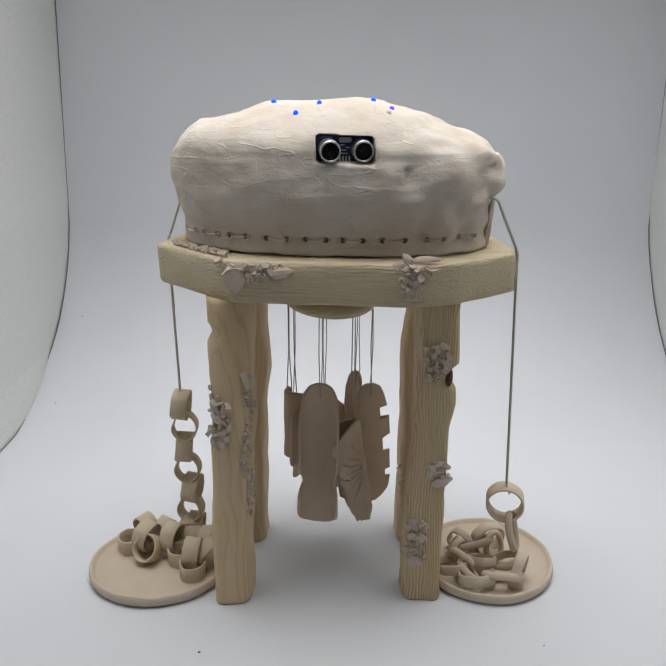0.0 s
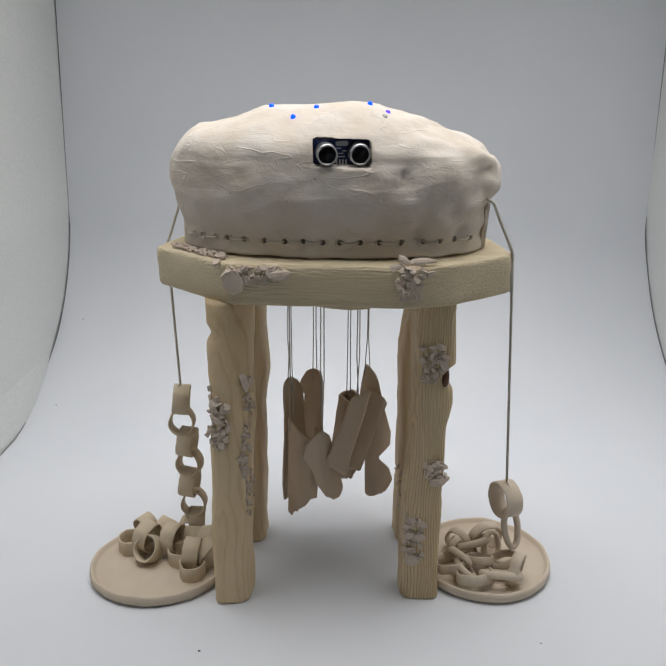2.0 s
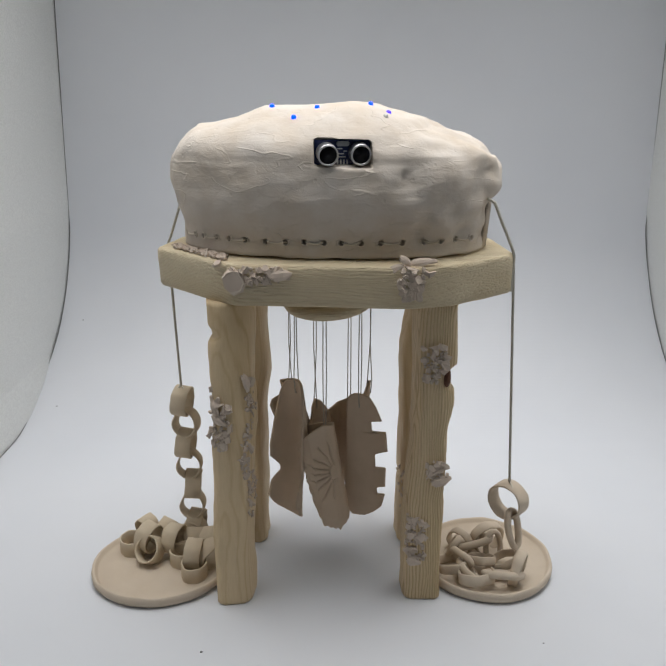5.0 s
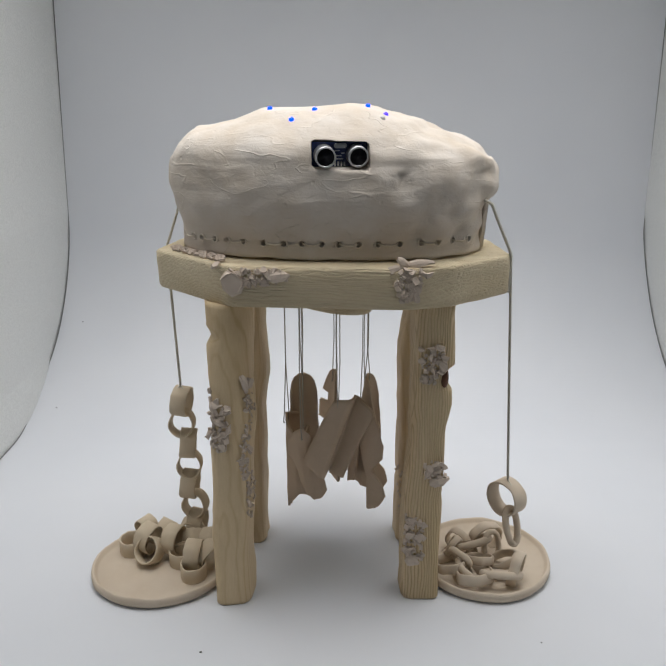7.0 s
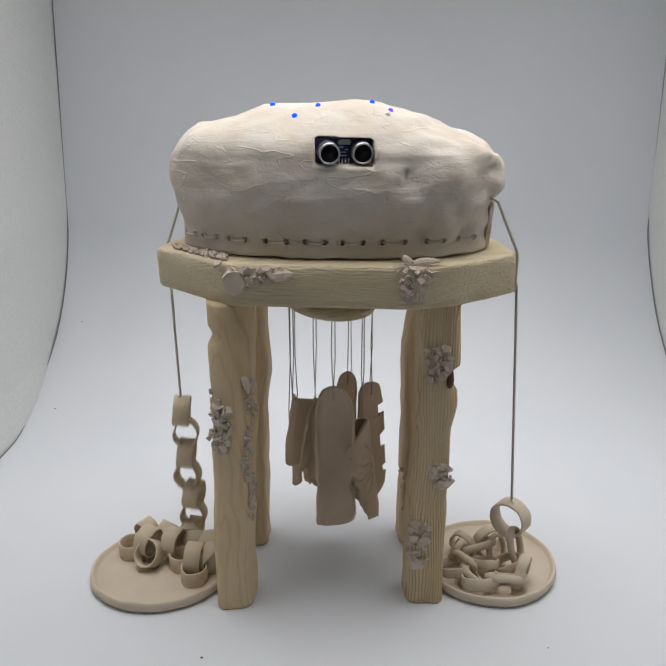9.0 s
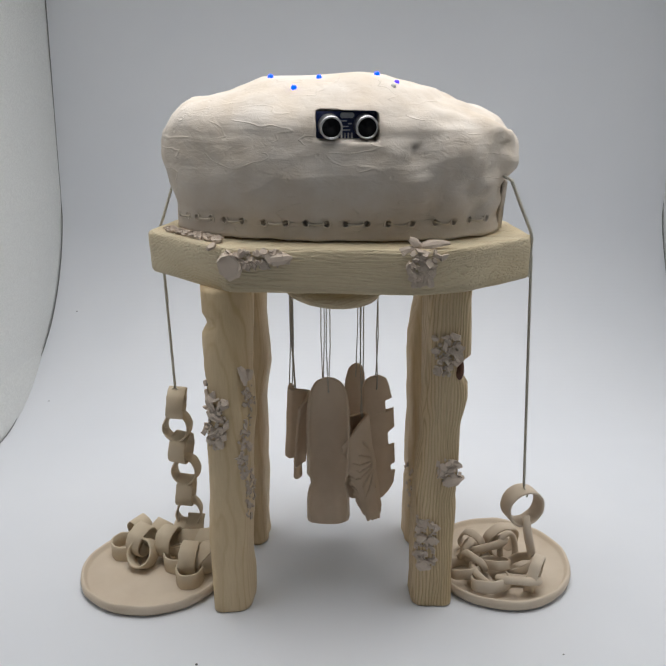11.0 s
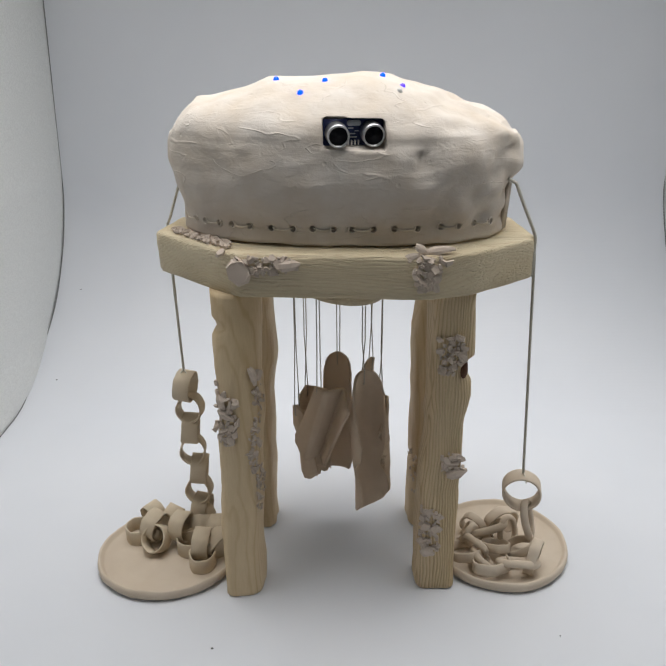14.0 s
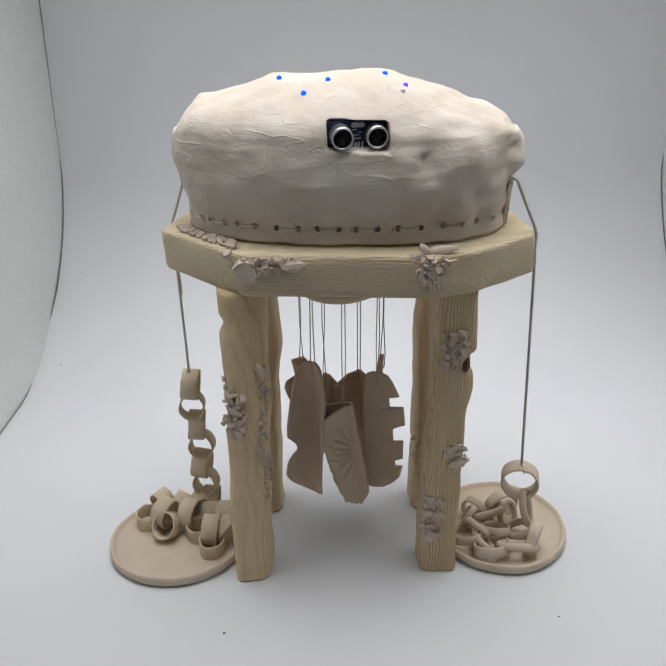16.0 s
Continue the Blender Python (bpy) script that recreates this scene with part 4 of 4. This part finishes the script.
bent_plate("rolled_plate", 3 * STEP, 0.157, [(0, -0.018, 0.012, -0.008, -0.098), (0.2, -0.010, 0.003, -0.004, -0.106), (0.4, 0.0, 0.0, 0.0, -0.104), (0.6, 0.012, 0.001, -0.007, -0.094),
                                             (0.78, 0.020, 0.009, -0.016, -0.084), (0.9, 0.018, 0.018, -0.014, -0.080), (1, 0.009, 0.021, -0.010, -0.078)],
           -0.004, "clay sheet rolled into an open sleeve with torn hem", None, 0, 44, 30, 0.0026, (0.0, -0.001, -0.011), 0.006)
bent_plate("tongue_plate", 4 * STEP, 0.154, [(0, -0.017, 0.008, -0.030, -0.045), (0.12, -0.014, 0.006, -0.016, -0.060), (0.35, -0.007, 0.0015, -0.004, -0.071), (0.56, 0.0, 0.0, 0.0, -0.0745),
                                             (0.8, 0.006, 0.0025, -0.006, -0.073), (1, 0.010, 0.006, -0.016, -0.066)],
           0.012, "smooth rounded clay tongue with curved sides", None, 26, 30, 24)
bent_plate("pleated_plate", 5 * STEP, 0.185, [(0, -0.005, 0.003, -0.004, -0.060), (0.04, -0.003, 0.0, 0.0, -0.066), (0.34, 0.010, -0.004, 0.002, -0.078), (0.42, 0.013, -0.001, 0.001, -0.079), (0.6, 0.017, 0.0115, 0.000, -0.076),
                                              (0.68, 0.019, 0.012, -0.001, -0.080), (0.94, 0.031, 0.001, -0.010, -0.080), (1, 0.033, 0.0, -0.016, -0.072)],
           -0.027, "folded clay plate with a diagonal pleat", None, -14, 50, 24, 0.0026, (0.0, -0.001, -0.014))

# ---- dirt on the sheet ----
for x, y, z, r in ((-0.0892, -0.0613, 0.0003, 0.0011), (-0.3708, 0.539, 0.113, 0.0012), (-0.3814, 0.4205, 0.0175, 0.0011), (0.205, -0.05, 0.0003, 0.0007), (0.13, 0.28, 0.0003, 0.0006)):
    bm = bmesh.new()
    bmesh.ops.create_icosphere(bm, subdivisions=1, radius=r, matrix=Matrix.Diagonal((1.3, 1, 0.5, 1)))
    ob = new("dirt_speck", finish(bm, "dirt_speck", SPECK))
    ob.location = (x, y, z)
    tagged(ob, "tiny dark dirt speck on the white sheet", "speck")


# ---- motion ----
def hung(end, anchor):
    """A cord's pose: its lower end, and the point that it runs up to."""
    lean = Vector((0, 0, 1)).rotation_difference(Vector(anchor) - Vector(end))
    return Matrix.Translation(end) @ lean.to_matrix().to_4x4()


def motions():
    # the disc turns to and fro under the slab, once in 5.45 s
    swing = [(0, 33), (0.4, 53), (0.8, 76), (1.2, 98), (1.5, 114), (1.8, 134), (2.0, 148), (2.12, 150), (2.4, 129), (2.65, 107), (3.2, 71), (3.75, 36), (4.2, 14), (4.5, -2), (4.8, -10), (5.1, 1), (5.45, 33)]
    walk(mobile, [(n * 5.45 + t, pose(MX, MY, MZ, 0, 0, a)) for n in range(3) for t, a in swing if n * 5.45 + t <= 16 and (t or not n)] + [(16.0, pose(MX, MY, MZ, 0, 0, 0.5))])
    # the cords drop and pull up again
    left = [(0, -0.1220, 0.1830), (0.5, -0.1220, 0.1830), (0.6, -0.1220, 0.1780), (0.8, -0.1230, 0.1510), (0.95, -0.1230, 0.1430), (1.2, -0.1210, 0.1790), (1.5, -0.1210, 0.1890),
            (2.5, -0.1210, 0.1900), (3.5, -0.1220, 0.1900), (3.6, -0.1210, 0.161), (3.7, -0.121, 0.133), (3.8, -0.1205, 0.134), (3.9, -0.119, 0.160), (4, -0.1180, 0.1690), (4.2, -0.1210, 0.1780),
            (4.6, -0.1215, 0.189), (6.1, -0.122, 0.189), (6.3, -0.1230, 0.1380), (6.4, -0.122, 0.136), (6.5, -0.1210, 0.1620), (6.7, -0.121, 0.182), (7, -0.1210, 0.1900), (8.5, -0.1215, 0.1915),
            (8.9, -0.122, 0.19), (9, -0.1220, 0.1810), (9.1, -0.125, 0.152), (9.2, -0.1290, 0.1280), (9.35, -0.126, 0.137), (9.6, -0.122, 0.172), (10, -0.1215, 0.185), (11.3, -0.1220, 0.1810),
            (11.5, -0.1210, 0.1810), (11.7, -0.121, 0.150), (11.8, -0.121, 0.130), (12, -0.1190, 0.1720), (12.2, -0.12, 0.183), (12.5, -0.1200, 0.1880), (13.5, -0.1220, 0.1910), (14, -0.1220, 0.1910),
            (14.35, -0.122, 0.19), (14.5, -0.1230, 0.1620), (14.7, -0.1225, 0.138), (14.85, -0.122, 0.155), (15, -0.1220, 0.1760), (15.5, -0.1230, 0.1850), (16, -0.1240, 0.1840)]
    far = 0.0385
    left = [(t, x + (x - 0.022) * far, z + (z - 0.455) * far) for t, x, z in left]
    walk(drop_l, [(t, hung((x, CY, z), (-0.1308, 0.102, 0.312))) for t, x, z in left])
    for k, ob in enumerate(hanging):
        rows = []
        for t, x, z in left:
            free = z - 0.0160 - 0.0230 * k
            rest = max(0.019, 0.030 + 0.0105 * (5 - k))
            slack = max(0.0, rest - free)
            sway = 0.004 * math.sin(1.3 * t + k * 2.1) if k else 0.0
            face = (88 if k % 2 == 0 else -4) + 9 * math.sin(0.8 * t + k)
            rows.append((t, pose(x + 0.0012 * k + sway * 0.5 + slack * 0.3 * (-1) ** k, CY - slack * 0.25, max(free, rest), 6 * (-1) ** k + 600 * slack, 0, face)))
        walk(ob, rows)
    right = [(0, 0.1880, 0.0960, 12), (0.5, 0.1880, 0.0960, 10), (0.75, 0.193, 0.080, 15), (1, 0.1950, 0.0840, 25), (1.25, 0.191, 0.096, 45), (1.5, 0.1890, 0.1000, 55), (2, 0.1910, 0.0990, 55),
             (2.5, 0.1920, 0.0990, 52), (3, 0.1920, 0.0980, 52), (3.5, 0.1920, 0.0940, 50), (3.65, 0.193, 0.078, 40), (3.8, 0.195, 0.083, 30), (4, 0.1960, 0.0920, 22), (4.3, 0.193, 0.0975, 30),
             (6.0, 0.191, 0.098, 35), (6.3, 0.1860, 0.0810, 35), (6.5, 0.1890, 0.0910, 35), (7, 0.1920, 0.1010, 40), (7.5, 0.1920, 0.1020, 38), (8, 0.1920, 0.1010, 36), (8.5, 0.1920, 0.1000, 35),
             (8.8, 0.192, 0.098, 35), (9, 0.1920, 0.0810, 32), (9.2, 0.1900, 0.0840, 25), (9.6, 0.19, 0.095, 10), (11.3, 0.1910, 0.0920, -20), (11.5, 0.1890, 0.0910, -24), (11.75, 0.192, 0.078, -30),
             (12, 0.1940, 0.0910, -35), (12.5, 0.1910, 0.0940, 8), (13, 0.1910, 0.0950, 14), (13.5, 0.1910, 0.0940, 12), (14, 0.1900, 0.0940, 12), (14.3, 0.190, 0.090, 8), (14.5, 0.1910, 0.0770, 0),
             (14.75, 0.189, 0.080, -20), (15, 0.1870, 0.0890, -28), (15.5, 0.1900, 0.0880, 14), (16, 0.1890, 0.0890, 14)]
    walk(drop_r, [(t, hung((x, RY, z), (0.1786, 0.0503, 0.315))) for t, x, z, a in right])
    walk(top_ring, [(t, pose(x, RY, z - 0.0185, 0, 0, -1.28 * a if a > 20 else -a)) for t, x, z, a in right])
    walk(second, [(t, pose(x * 0.5 + 0.1015, RY - 0.007, z - 0.0465, -11, -5, 74 - 0.75 * a)) for t, x, z, a in right])


motions()
